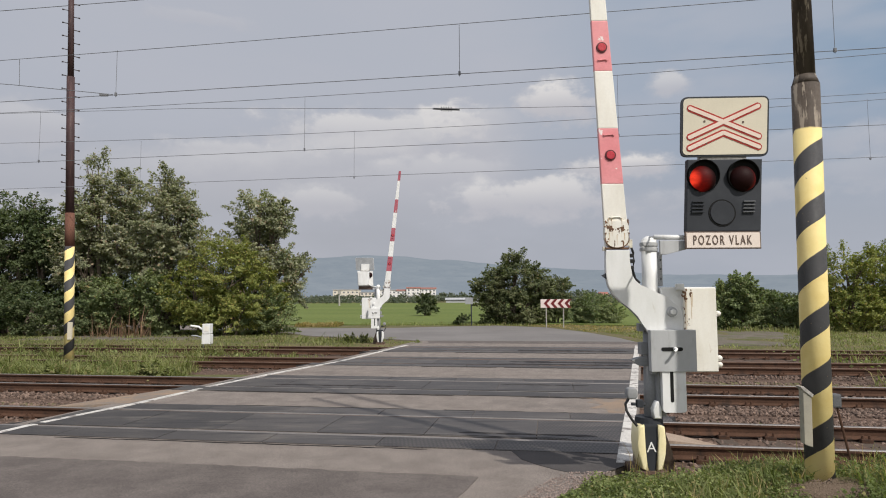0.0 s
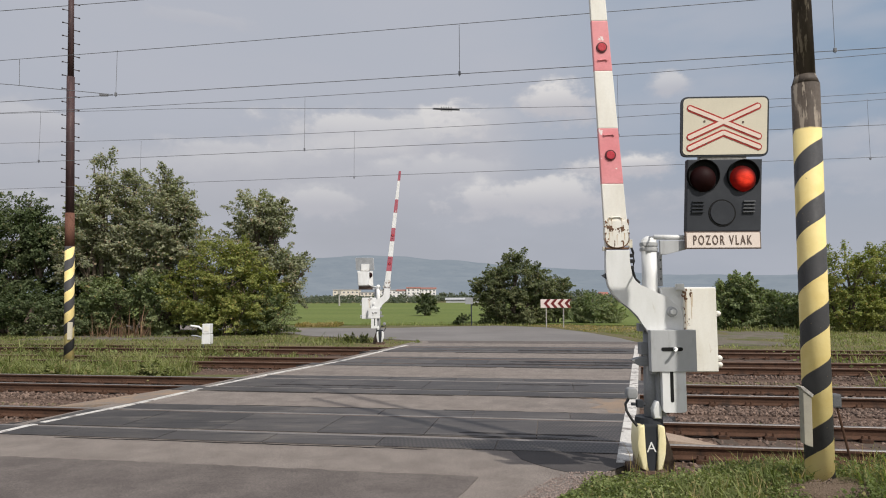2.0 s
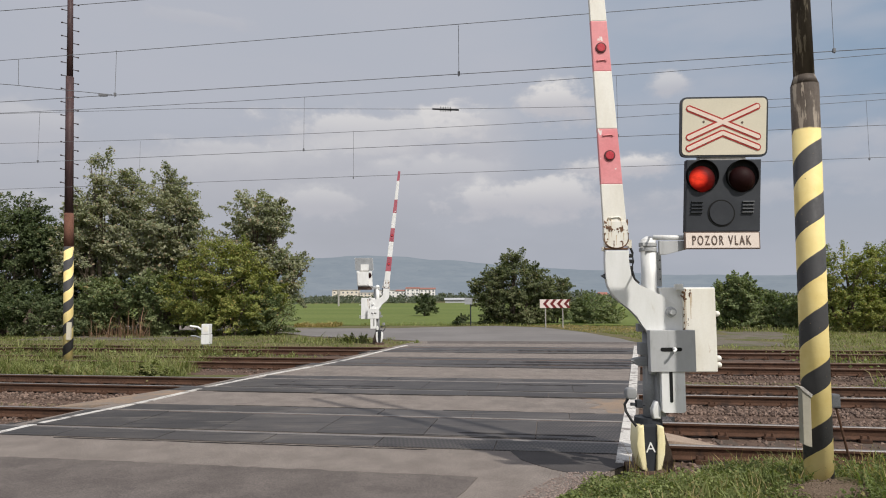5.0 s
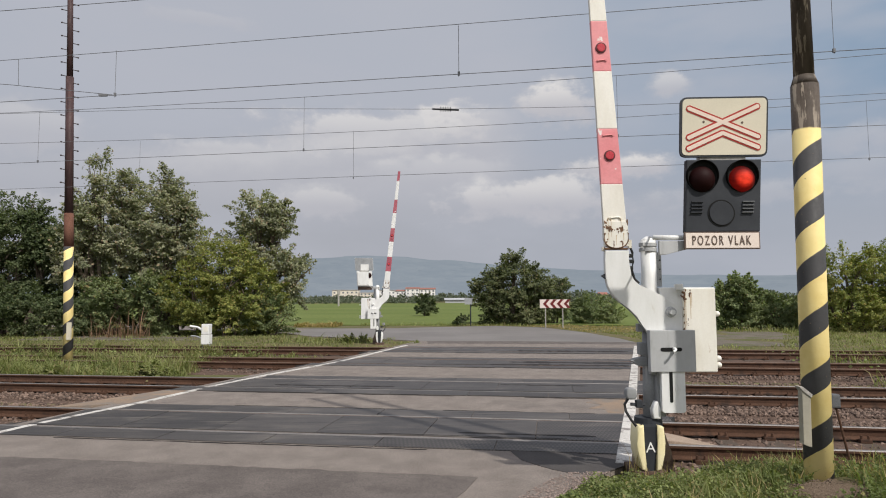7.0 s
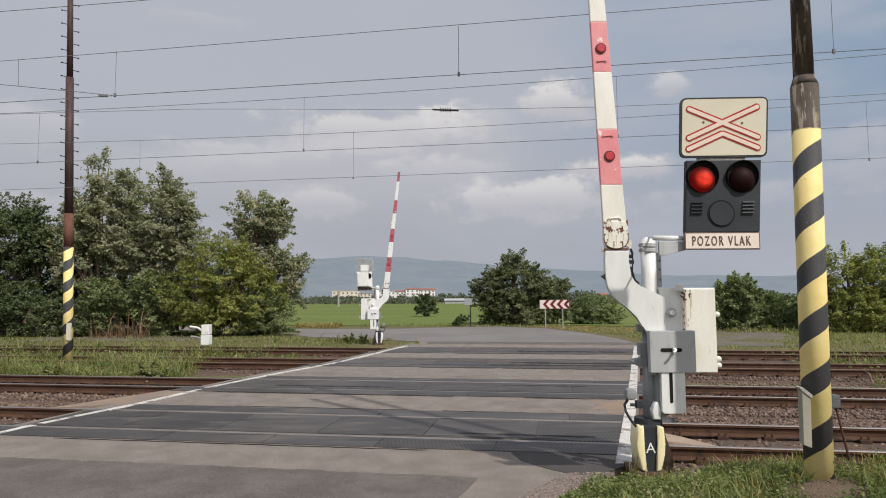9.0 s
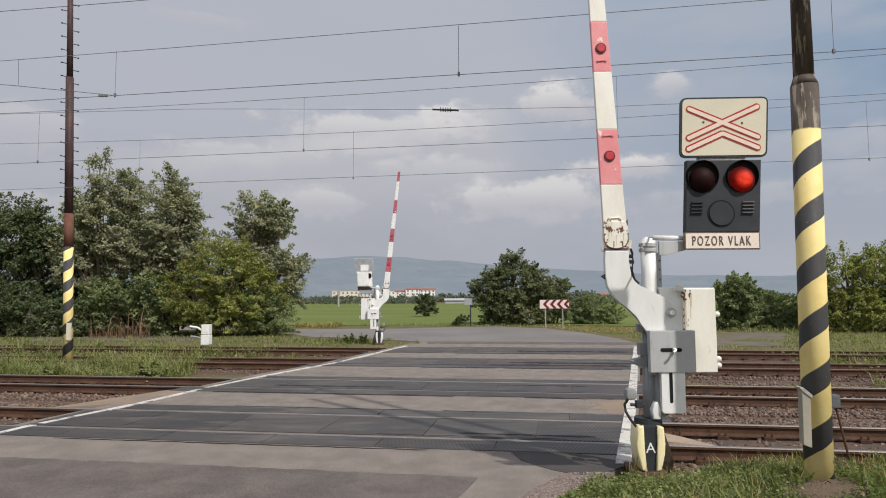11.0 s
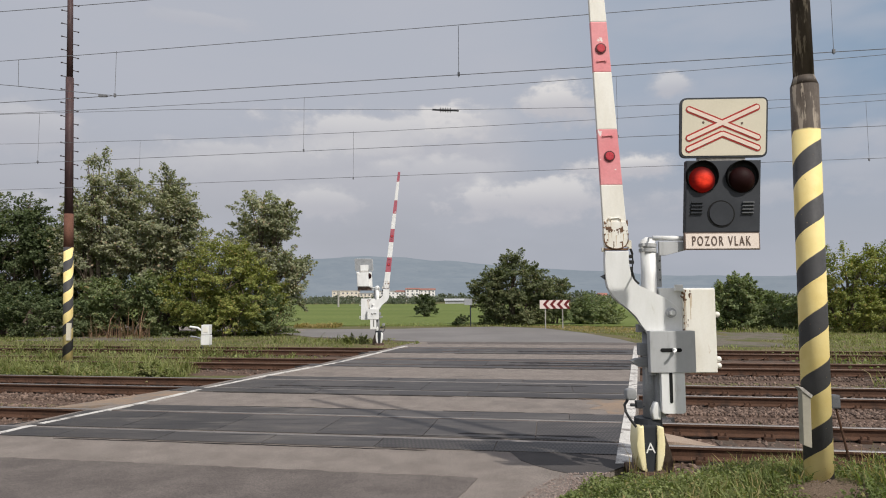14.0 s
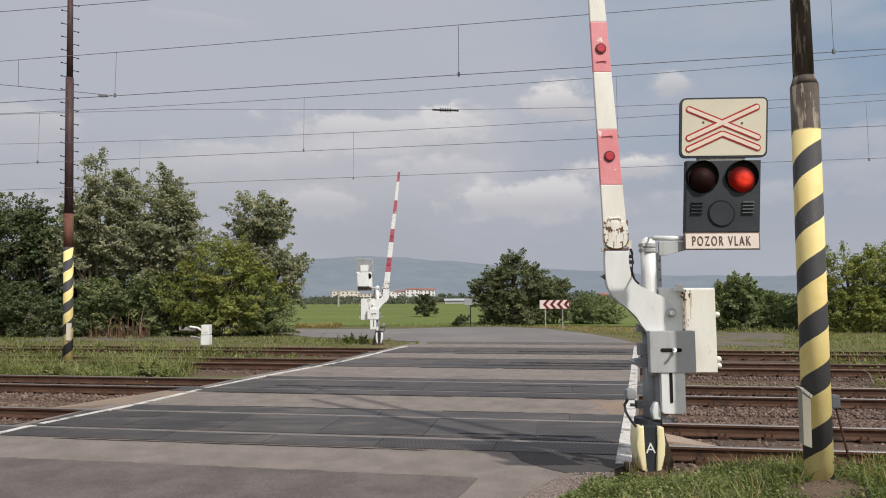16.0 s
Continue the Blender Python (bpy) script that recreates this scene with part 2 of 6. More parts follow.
M["mast_near"] = stripe_material("striped_mast", 3.51, (0.045, 0.035, 0.028), (0.092, 0.073, 0.058), (0.25, 0.21, 0.165), 0.074, 0.545, 0.44)
M["mast_far"] = stripe_material("striped_rusty_mast", 3.53, (0.050, 0.030, 0.032), (0.074, 0.042, 0.042), (0.085, 0.050, 0.046), 0.51, 0.67)


M["rung"] = surface("rung_steel", (0.045, 0.034, 0.034), (0.065, 0.048, 0.046), 3.0, 40, 0.8, bump=0)
M["mast_rust"] = surface("mast_rust", (0.125, 0.058, 0.042), (0.165, 0.080, 0.055), 2.0, 40, 0.85, bump=0.002, stain=(0.07, 0.04, 0.035), stain_at=(0.55, 0.7), spec=0.2)


def lamp_material():
    """Red signal lamp: one side of the turning optic glows, the other is dark red glass."""
    m, nt, bsdf, _ = nodes_of("red_lamp_optic")
    xyz = nt.nodes.new("ShaderNodeSeparateXYZ")
    nt.links.new(coords(nt), xyz.inputs[0])
    glow = ramp(nt, calc(nt, "MULTIPLY", xyz.outputs[1], -1.0), 0.100, 0.160)
    glow = calc(nt, "ADD", glow, calc(nt, "MULTIPLY", ramp(nt, calc(nt, "MULTIPLY", xyz.outputs[1], -1.0), -0.03, 0.10), 0.16))
    bsdf.inputs["Base Color"].default_value = (0.016, 0.004, 0.004, 1)
    bsdf.inputs["Roughness"].default_value = 0.6
    bsdf.inputs["Specular IOR Level"].default_value = 0.1
    nt.links.new(mixc(nt, glow, (0.55, 0.008, 0.006), (0.86, 0.048, 0.02)), bsdf.inputs["Emission Color"])
    mesh = ramp(nt, noise_node(nt, coords(nt), 16.0, 3, 0.6, (1, 1, 2)), 0.30, 0.65, 0.72, 1.06)
    nt.links.new(calc(nt, "MULTIPLY", glow, mesh), bsdf.inputs["Emission Strength"])
    return m


M["optic"] = lamp_material()


# ---- helpers for shapes ----
def thing(name, label, category, x=0.0, y=0.0, z=0.0, rz=0.0, group="", kind=""):
    ob = new(name)
    ob.empty_display_size = 0.2
    ob.matrix_world = pose(x, y, z, 0, 0, rz)
    return tagged(ob, label, category, group, kind)


def part(name, bm, material, parent, label="", smooth=False):
    me = bpy.data.meshes.new(name)
    if isinstance(bm, bmesh.types.BMesh):
        bmesh.ops.recalc_face_normals(bm, faces=bm.faces)
        bm.to_mesh(me)
        bm.free()
    else:
        verts, faces = bm
        me.from_pydata([tuple(v) for v in verts], [], faces)
        me.update()
    for mt in (material if isinstance(material, (list, tuple)) else [material]):
        me.materials.append(mt)
    if smooth:
        me.polygons.foreach_set("use_smooth", [True] * len(me.polygons))
    ob = new(name, me)
    ob.parent = parent
    if label:
        ob["label"] = label
    return ob


def whole(name, bm, material, label, category, group="", kind="", smooth=False):
    return tagged(part(name, bm, material, None, "", smooth), label, category, group, kind)


def box(bm, x0, x1, y0, y1, z0, z1, bevel=0.0, index=0):
    r = bmesh.ops.create_cube(bm, size=1.0, matrix=Matrix.Translation(((x0 + x1) / 2, (y0 + y1) / 2, (z0 + z1) / 2)) @ Matrix.Diagonal((x1 - x0, y1 - y0, z1 - z0, 1)))
    if bevel:
        edges = {e for v in r["verts"] for e in v.link_edges}
        bmesh.ops.bevel(bm, geom=list(edges), offset=bevel, segments=2, affect="EDGES", profile=0.7)
    return bm


def tube(bm, a, b, r0, r1=None, seg=12):
    a, b = Vector(a), Vector(b)
    r1 = r0 if r1 is None else r1
    m = Matrix.Translation((a + b) / 2) @ (b - a).to_track_quat("Z", "Y").to_matrix().to_4x4()
    bmesh.ops.create_cone(bm, cap_ends=True, segments=seg, radius1=r0, radius2=r1, depth=(b - a).length, matrix=m)
    return bm


def plate(bm, pts, y0, y1, bevel=0.0):
    """A plate whose outline lies in x and z, between two depths."""
    front = [bm.verts.new((x, y0, z)) for x, z in pts]
    back = [bm.verts.new((x, y1, z)) for x, z in pts]
    n = len(pts)
    faces = [bm.faces.new(front), bm.faces.new(back[::-1])]
    for i in range(n):
        bm.faces.new((front[i], back[i], back[(i + 1) % n], front[(i + 1) % n]))
    if bevel:
        rim = [e for f in faces for e in f.edges]
        bmesh.ops.bevel(bm, geom=rim, offset=bevel, segments=2, affect="EDGES", profile=0.7)
    return bm


def slab(bm, pts, z0, z1):
    """A slab whose outline lies on the ground, counter-clockwise, between two heights."""
    top = [bm.verts.new((x, y, z1)) for x, y in pts]
    low = [bm.verts.new((x, y, z0)) for x, y in pts]
    n = len(pts)
    bm.faces.new(top), bm.faces.new(low[::-1])
    for i in range(n):
        bm.faces.new((top[i], low[i], low[(i + 1) % n], top[(i + 1) % n]))
    return bm


def rounded(w, h, r, cx=0.0, cz=0.0, seg=5):
    pts = []
    for k, (sx, sz) in enumerate(((1, 1), (-1, 1), (-1, -1), (1, -1))):
        for i in range(seg + 1):
            a = math.pi / 2 * (k + i / seg)
            pts.append((cx + sx * (w / 2 - r) + r * math.cos(a), cz + sz * (h / 2 - r) + r * math.sin(a)))
    return pts


def bar_outline(a, b, w):
    """The outline of a bar from a to b in x and z, with blunt pointed ends."""
    d = Vector((b[0] - a[0], b[1] - a[1])).normalized()
    n = Vector((-d.y, d.x)) * w / 2
    e = d * w * 0.32
    out = []
    for p, s in ((Vector(a), -1), (Vector(b), 1)):
        q = p + s * e
        out += [p + n * s * -1, q + n * 0.45 * s * -1, q - n * 0.45 * s * -1, p - n * s * -1]
    return [(p.x, p.y) for p in (out[0], out[1], out[2], out[3], out[4], out[5], out[6], out[7])]


def path_tube(pts, radius, seg=6):
    """Vertices and faces of a thin round wire through the points."""
    verts, faces = [], []
    P = [Vector(p) for p in pts]
    for i, p in enumerate(P):
        d = (P[min(i + 1, len(P) - 1)] - P[max(i - 1, 0)]).normalized()
        s = d.cross(Vector((0, 0, 1)))
        s = s.normalized() if s.length > 1e-3 else Vector((1, 0, 0))
        u = s.cross(d)
        for k in range(seg):
            a = 2 * math.pi * k / seg
            verts.append(p + (s * math.cos(a) + u * math.sin(a)) * radius)
    for i in range(len(P) - 1):
        for k in range(seg):
            k2 = (k + 1) % seg
            faces.append((i * seg + k, i * seg + k2, (i + 1) * seg + k2, (i + 1) * seg + k))
    return verts, faces


def lettering(name, text, size, material, parent, x, y, z, squeeze=1.0, label="", gap=1.0):
    cu = bpy.data.curves.new(name, "FONT")
    cu.space_character = gap
    cu.offset = 0.0014 if gap > 1.1 else 0.0
    cu.body, cu.size, cu.extrude, cu.align_x, cu.align_y = text, size, 0.0015, "CENTER", "CENTER"
    cu.materials.append(material)
    ob = new(name, cu)
    ob.parent = parent
    ob.matrix_basis = pose(x, y, z, 90, 0, 0) @ Matrix.Diagonal((squeeze, 1, 1, 1))
    if label:
        ob["label"] = label
    return ob


# ---- the plan: tracks run along RAIL, the road crosses them ----
SLOPE = -0.164
RAIL = Vector((1.0, SLOPE, 0.0)).normalized()
ACROSS = Vector((-RAIL.y, RAIL.x, 0.0))
COS = RAIL.x
TRACKS = [9.41, 13.83, 19.05, 23.80]
YAW = math.degrees(math.atan(SLOPE))


def rail_y(y0, x):
    return y0 + SLOPE * x


def road_left(y):
    return float(np.interp(y, [-60, 0, 9.1, 11.7, 16.1, 19.2, 25.9, 28.7], [-26, -8.9, -6.55, -5.85, -4.65, -3.5, -1.8, -1.3]))


def road_right(y):
    return float(np.interp(y, [-60, 0, 4.5, 6.0, 6.8, 7.2, 8.0, 12.3, 25.0], [-18, -1.2, 0.1, 0.93, 1.5, 1.95, 2.30, 3.66, 7.55]))


# ---- ground ----
def ground_height(x, y):
    v = max(-20.0, min(60.0, (y - SLOPE * x) * COS))
    sunk = 1 / (1 + math.exp(-(v - 7.55) * 9)) * (1 - 1 / (1 + math.exp(-(v - 25.6) * 2.2)))
    z = -0.035 - 0.215 * sunk
    d = math.hypot(x, y)
    if -20 < y < 9:
        side = max(0.0, min(1.0, (x - road_right(y) - 0.15) / 0.9))
        z += (0.13 + 0.115 * min(1.0, max(0.0, (x - 2.5) / 0.8))) * side * side * (3 - 2 * side) / (1 + math.exp((v - 6.75) * 6))
    z += 0.04 * math.exp(-((x - 3.25) ** 2 + (y - 5.6) ** 2) / 0.45)
    if d < 90:
        z += 0.03 * noise.noise((x * 0.35, y * 0.35, 0.3))
    return z - 0.06 * (1 if road_left(y) - 0.3 < x < road_right(y) + 0.1 and -60 < y < 26 else 0) - (0.10 if d > 90 else 0)


def make_ground():
    near = np.concatenate([np.arange(-40, -14, 2.0), np.arange(-14, 14, 0.5), np.arange(14, 44, 2.0)])
    xs = np.concatenate([[-4800, -2500, -1200, -500, -200, -90], near * 1.4, [110, 220, 500, 1200, 2500, 4800]])
    ys = np.concatenate([[-4800, -1500, -400, -90, -40, -15], np.arange(-4, 5, 1.0), np.arange(5, 30, 0.3), np.arange(30, 60, 2.5), [75, 110, 220, 500, 1200, 2500, 4800]])
    verts = [(x, y, ground_height(x, y)) for y in ys for x in xs]
    n = len(xs)
    faces = [(j * n + i, j * n + i + 1, (j + 1) * n + i + 1, (j + 1) * n + i) for j in range(len(ys) - 1) for i in range(n - 1)]
    whole("ground", (verts, faces), M["soil"], "rough grassy ground with bare soil along the railway", "ground", kind="structure", smooth=True)


make_ground()


def make_roads():
    bm = bmesh.new()
    ys = [-60, -20, 0, 2, 4.5, 5.2, 6.0, 6.4, 6.8, 7.2, 8.0, 9.1, 11.7, 14, 16.1, 19.2, 22, 25.0, 25.9]
    pts = [(road_right(y), y) for y in ys if y <= 25.0] + [(7.9, 26.9), (8.1, 30.0), (7.75, 35.2), (6.4, 41.6), (3.7, 44.6), (-0.2, 43.2), (-3.1, 41.8), (-8.4, 41.9), (-16, 46), (-40, 60), (-40, 53.5), (-16, 40.8), (-8.7, 36.2), (-6.7, 32.9), (-3.9, 31.1), (-1.1, 28.9)] + [(road_left(y), y) for y in reversed(ys)]
    slab(bm, pts, -0.22, -0.012)
    whole("road", bm, M["asphalt"], "worn grey asphalt road across the tracks, bending behind them", "road", kind="structure")
    bm = bmesh.new()
    rough = random.Random(21)
    edge = []
    for i in range(81):
        x = 0.35 - 7.4 * i / 80
        edge.append((x, float(np.interp(x, [-7.1, -5.33, -1.93, 0.1, 0.97], [8.1, 7.81, 7.22, 6.85, 6.66])) + rough.uniform(-0.025, 0.025)))
    slab(bm, [(-8.0, 4.2), (-0.5, 4.5), (-0.1, 5.6), (0.2, 6.3)] + edge, -0.02, -0.0075)
    whole("asphalt_repair", bm, M["asphalt_mid"], "darker relaid strip of asphalt in the road", "road patch", kind="structure")
    # part of a cast shadow on the road, painted as a dark slab
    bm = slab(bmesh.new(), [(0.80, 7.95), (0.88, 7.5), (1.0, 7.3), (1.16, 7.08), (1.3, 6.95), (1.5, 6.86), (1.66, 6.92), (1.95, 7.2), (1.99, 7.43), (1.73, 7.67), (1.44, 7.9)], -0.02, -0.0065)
    whole("tar_patch", bm, M["asphalt_shadow"], "smooth dark patch, a painted cast shadow, beside the crossing panels", "road patch", kind="structure")
    for pts, low in (([(-6.75, 11.30), (-5.6, 11.75), (-5.05, 13.45), (-5.65, 13.45), (-6.3, 12.2)], -0.25), ([(2.62, 10.50), (2.95, 10.46), (3.2, 11.2), (3.5, 12.05), (3.0, 12.17), (2.45, 12.10), (2.72, 11.85), (2.50, 11.55), (2.74, 11.30), (2.42, 10.95), (2.66, 10.80)], -0.02)):
        bm = slab(bmesh.new(), pts, low, -0.0085)
        whole("sandy_edge", bm, M["sand"], "sandy brown edge of the road between two tracks", "road patch", kind="structure")
    bm = bmesh.new()
    crest = [bm.verts.new(p) for p in ((2.62, 8.62, -0.035), (2.98, 8.58, -0.045), (3.75, 8.74, -0.17), (3.35, 9.38, -0.14), (2.80, 9.44, -0.035))]
    foot = [bm.verts.new((v.co.x, v.co.y, -0.3)) for v in crest]
    bm.faces.new(crest), bm.faces.new(foot[::-1])
    for i in range(5):
        bm.faces.new((crest[i], foot[i], foot[(i + 1) % 5], crest[(i + 1) % 5]))
    whole("concrete_wedge", bm, M["sand_pale"], "broken concrete wedge at the road's end between the rails", "ramp", kind="structure")
    # ragged tar seams and cracks
    rng = random.Random(9)

    def seam(x0, x1, y0, w, top=-0.0055, material="seam", label="thin ragged black tar seam in the asphalt"):
        n = max(4, int((x1 - x0) / 0.12))
        up, low = [], []
        for i in range(n + 1):
            x = x0 + (x1 - x0) * i / n
            y = y0 + SLOPE * x + rng.uniform(-0.012, 0.012)
            t = w * (0.25 + 0.75 * rng.random()) * (1.0 if 0 < i < n else 0.2)
            up.append((x, y + t)), low.append((x, y - t))
        bm = slab(bmesh.new(), low + up[::-1], -0.02, top)
        whole("tar_seam", bm, M[material], label, "road seam", "tar seams", "structure")

    for x0, x1, y0, w in ((0.9, 2.1, 15.19, 0.030), (1.5, 3.4, 12.42, 0.035), (-2.6, 0.2, 12.42, 0.018), (-4.6, -1.2, 12.43, 0.022), (-0.6, 1.4, 17.63, 0.03), (1.6, 4.6, 17.63, 0.045), (2.2, 5.4, 20.47, 0.04), (-2.2, 1.0, 20.47, 0.03), (1.0, 6.2, 25.22, 0.05), (0.4, 5.0, 22.38, 0.04), (-5.2, -0.2, 7.99, 0.020), (-3.6, -0.6, 10.83, 0.018), (0.0, 2.4, 10.82, 0.016)):
        seam(x0, x1, y0, w)
    for x0, x1, y0, w in ((1.3, 5.0, 18.45, 0.24), (1.9, 5.5, 19.15, 0.30), (2.6, 6.3, 23.35, 0.28), (-0.6, 1.9, 18.3, 0.08), (1.2, 3.0, 14.1, 0.10), (-3.6, -1.0, 13.5, 0.07), (-0.9, 1.6, 8.80, 0.022), (0.2, 2.0, 9.0, 0.05)):
        seam(x0, x1, y0, w, 0.0045, "tar_film", "dark ragged film of tar and oil across the crossing")
    # far end: dark bands of newer asphalt
    bm = bmesh.new()
    slab(bm, [(-0.6, 27.2), (8.0, 25.9), (8.1, 27.2), (4, 28.0), (-0.7, 28.6)], -0.02, -0.0075)
    whole("asphalt_repair", bm, M["asphalt_mid"], "darker relaid strip of asphalt in the road", "road patch", kind="structure")
    bm = slab(bmesh.new(), [(-0.85, 28.75), (3.9, 28.1), (8.02, 27.3), (8.05, 30.0), (7.7, 35.2), (6.35, 41.55), (3.7, 44.5), (-0.2, 43.1), (-3.1, 41.7), (-8.3, 41.8), (-8.6, 36.3), (-6.65, 33.0), (-3.85, 31.2)], -0.02, -0.0085)
    whole("far_road", bm, M["asphalt_far"], "smooth pale grey asphalt in the bend of the road", "road", kind="structure")
    # painted edge lines
    def line(pts, w, label):
        bm = bmesh.new()
        P = [Vector((x, y, 0)) for x, y in pts]
        for a, b in zip(P, P[1:]):
            d = (b - a).normalized()
            n = Vector((-d.y, d.x, 0)) * w / 2
            slab(bm, [(p.x, p.y) for p in (a - n, b - n, b + n, a + n)], -0.0095, 0.0035)
        whole("edge_line", bm, M["line"], label, "road marking", kind="structure")
    line([(-7.3, 5.9), (-6.6, 8.1), (-6.13, 9.14), (-6.02, 9.72)], 0.125, "white painted line along the road's edge")
    line([(-5.98, 9.84), (-5.38, 11.74), (-4.98, 13.5)], 0.125, "white painted line along the road's edge")
    line([(-4.93, 13.75), (-4.22, 16.08), (-3.06, 19.21)], 0.13, "white painted line along the road's edge")
    line([(-3.0, 19.4), (-1.45, 25.9)], 0.15, "white painted line along the road's edge")
    line([(1.98, 7.3), (2.18, 7.95), (3.52, 12.26), (5.35, 18.3), (7.39, 25.0)], 0.17, "white painted line along the road's edge")


make_roads()


# ---- tracks ----
def make_rail(bm_len=150.0):
    prof = [(-0.065, -0.170), (0.065, -0.170), (0.065, -0.158), (0.02, -0.140), (0.010, -0.125), (0.010, -0.050), (0.036, -0.036), (0.036, -0.008), (0.028, 0.0), (-0.028, 0.0), (-0.036, -0.008), (-0.036, -0.036), (-0.010, -0.050), (-0.010, -0.125), (-0.02, -0.140), (-0.065, -0.158)]
    bm = bmesh.new()
    a = [bm.verts.new((-bm_len, y, z)) for y, z in prof]
    b = [bm.verts.new((bm_len, y, z)) for y, z in prof]
    n = len(prof)
    bm.faces.new(a), bm.faces.new(b[::-1])
    for i in range(n):
        f = bm.faces.new((a[i], b[i], b[(i + 1) % n], a[(i + 1) % n]))
        if i in (7, 8, 9):
            f.material_index = 1
    return bm


def make_tracks():
    sleeper_mesh = None
    for k, y0 in enumerate(TRACKS):
        label = ("railway track with brown rails and shiny railheads in ballast", "railway track with rusty dull rails overgrown by grass")[k > 1]
        tr = thing("railway_track", label, "railway track", 0, y0, 0, YAW, "railway tracks", "structure")
        for s in (-1, 1):
            r = part("rail", make_rail(), [M["rust"], M["rail_top" if k < 2 else "rail_dull"]], tr)
            r.location = (0, s * 0.7535, 0)
        if sleeper_mesh is None:
            bm = bmesh.new()
            box(bm, -0.13, 0.13, -1.25, 1.25, -0.34, -0.176, 0.015)
            for s in (-1, 1):
                for t in (-1, 1):
                    box(bm, -0.075, 0.075, s * 0.7535 + t * 0.105 - 0.045, s * 0.7535 + t * 0.105 + 0.045, -0.178, -0.125, 0.01)
                    for u in (-0.045, 0.045):
                        tube(bm, (u, s * 0.7535 + t * 0.105, -0.13), (u, s * 0.7535 + t * 0.105, -0.078), 0.019, 0.015, 6)
            for f in bm.faces:
                f.material_index = 1 if f.calc_center_median().z > -0.1755 else 0
            first = part("sleeper", bm, [M["sleeper"], M["rust"]], tr)
            sleeper_mesh = first.data
            bpy.data.objects.remove(first)
        for i in range(-32, 33):
            ob = new("sleeper", sleeper_mesh)
            ob.parent = tr
            ob.location = (i * 0.62 + 0.2, 0, -0.022)


make_tracks()


def make_ballast():
    for k, y0 in enumerate(TRACKS):
        bm = bmesh.new()
        xs = np.arange(-75, 75.1, 0.5)
        prof = [(-2.15, -0.30), (-1.7, -0.215), (-0.9, -0.205), (0.9, -0.205), (1.7, -0.215), (2.15, -0.30)]
        rows = []
        for x in xs:
            rows.append([bm.verts.new((x, v, z + 0.02 * noise.noise((x * 2, v * 3 + k * 9, 1)))) for v, z in prof])
        for a, b in zip(rows, rows[1:]):
            for i in range(len(prof) - 1):
                bm.faces.new((a[i], b[i], b[i + 1], a[i + 1]))
        bed = whole("ballast_bed", bm, M["bed"], "bed of grey-brown crushed stone under the rails", "ballast", kind="structure", smooth=True)
        bed.matrix_world = pose(0, y0, 0, 0, 0, YAW)
    # loose stones
    rng = np.random.default_rng(5)
    ico = bmesh.new()
    bmesh.ops.create_icosphere(ico, subdivisions=1, radius=1.0)
    base = np.array([v.co[:] for v in ico.verts])
    tris = np.array([[v.index for v in f.verts] for f in ico.faces])
    ico.free()
    pos = []
    def scatter(n, x0, x1, v0, v1, z):
        c = 0
        while c < n:
            x, v = rng.uniform(x0, x1), rng.uniform(v0, v1)
            y = v / COS + SLOPE * x
            if road_left(y) - 0.2 < x < road_right(y) + 0.15:
                continue
            c += 1
            near = min(abs(v / COS - t) for t in TRACKS)
            pos.append((x, y, (z if near < 1.7 else z - 0.05) + rng.uniform(-0.01, 0.02), rng.uniform(0.018, 0.043)))
    t1, t2, t3 = TRACKS[0] * COS, TRACKS[1] * COS, TRACKS[2] * COS
    scatter(8200, 2.4, 9.5, t1 + 0.85, t2 - 0.85, -0.205)
    scatter(1500, 2.4, 9.5, t1 - 0.7, t1 + 0.7, -0.228)
    scatter(700, 2.4, 9.5, t1 - 1.7, t1 - 0.8, -0.21)
    scatter(4200, -14.0, -5.0, t1 + 0.85, t2 - 0.85, -0.205)
    scatter(800, -12.0, -6.0, t1 - 0.7, t1 + 0.7, -0.205)
    scatter(3800, 3.5, 14.0, t2 + 0.85, t3 - 0.9, -0.205)
    scatter(900, 4.0, 14.0, t2 - 0.7, t2 + 0.7, -0.205)
    scatter(900, -18.0, -4.5, t2 + 0.8, t2 + 1.6, -0.205)
    scatter(900, 5.0, 18.0, t3 + 0.8, t3 + 3.0, -0.21)
    scatter(900, -9.0, -3.5, t3 - 1.9, t3 + 3.0, -0.21)
    P = np.array(pos)
    n = len(P)
    shape = base[None] * (1 + rng.uniform(-0.3, 0.3, (n, len(base), 1))) * rng.uniform(0.6, 1.2, (n, 1, 3)) * P[:, None, 3:4] + P[:, None, :3]
    faces = (tris[None] + (np.arange(n) * len(base))[:, None, None]).reshape(-1, 3)
    me = bpy.data.meshes.new("ballast_stones")
    me.from_pydata(shape.reshape(-1, 3).tolist(), [], faces.tolist())
    m, nt, bsdf, _ = nodes_of("loose_ballast")
    geo = nt.nodes.new("ShaderNodeNewGeometry")
    col = mixc(nt, geo.outputs["Random Per Island"], (0.066, 0.042, 0.032), (0.265, 0.188, 0.150))
    col = mixc(nt, ramp(nt, noise_node(nt, coords(nt), 50, 4), 0.3, 0.7), col, mixc(nt, 1.0, col, (0.7, 0.65, 0.6), "MULTIPLY"))
    nt.links.new(col, bsdf.inputs["Base Color"])
    bsdf.inputs["Roughness"].default_value = 0.85
    me.materials.append(m)
    tagged(new("ballast_stones", me), "loose grey and brown crushed stones between the rails", "ballast", kind="stuff")


make_ballast()


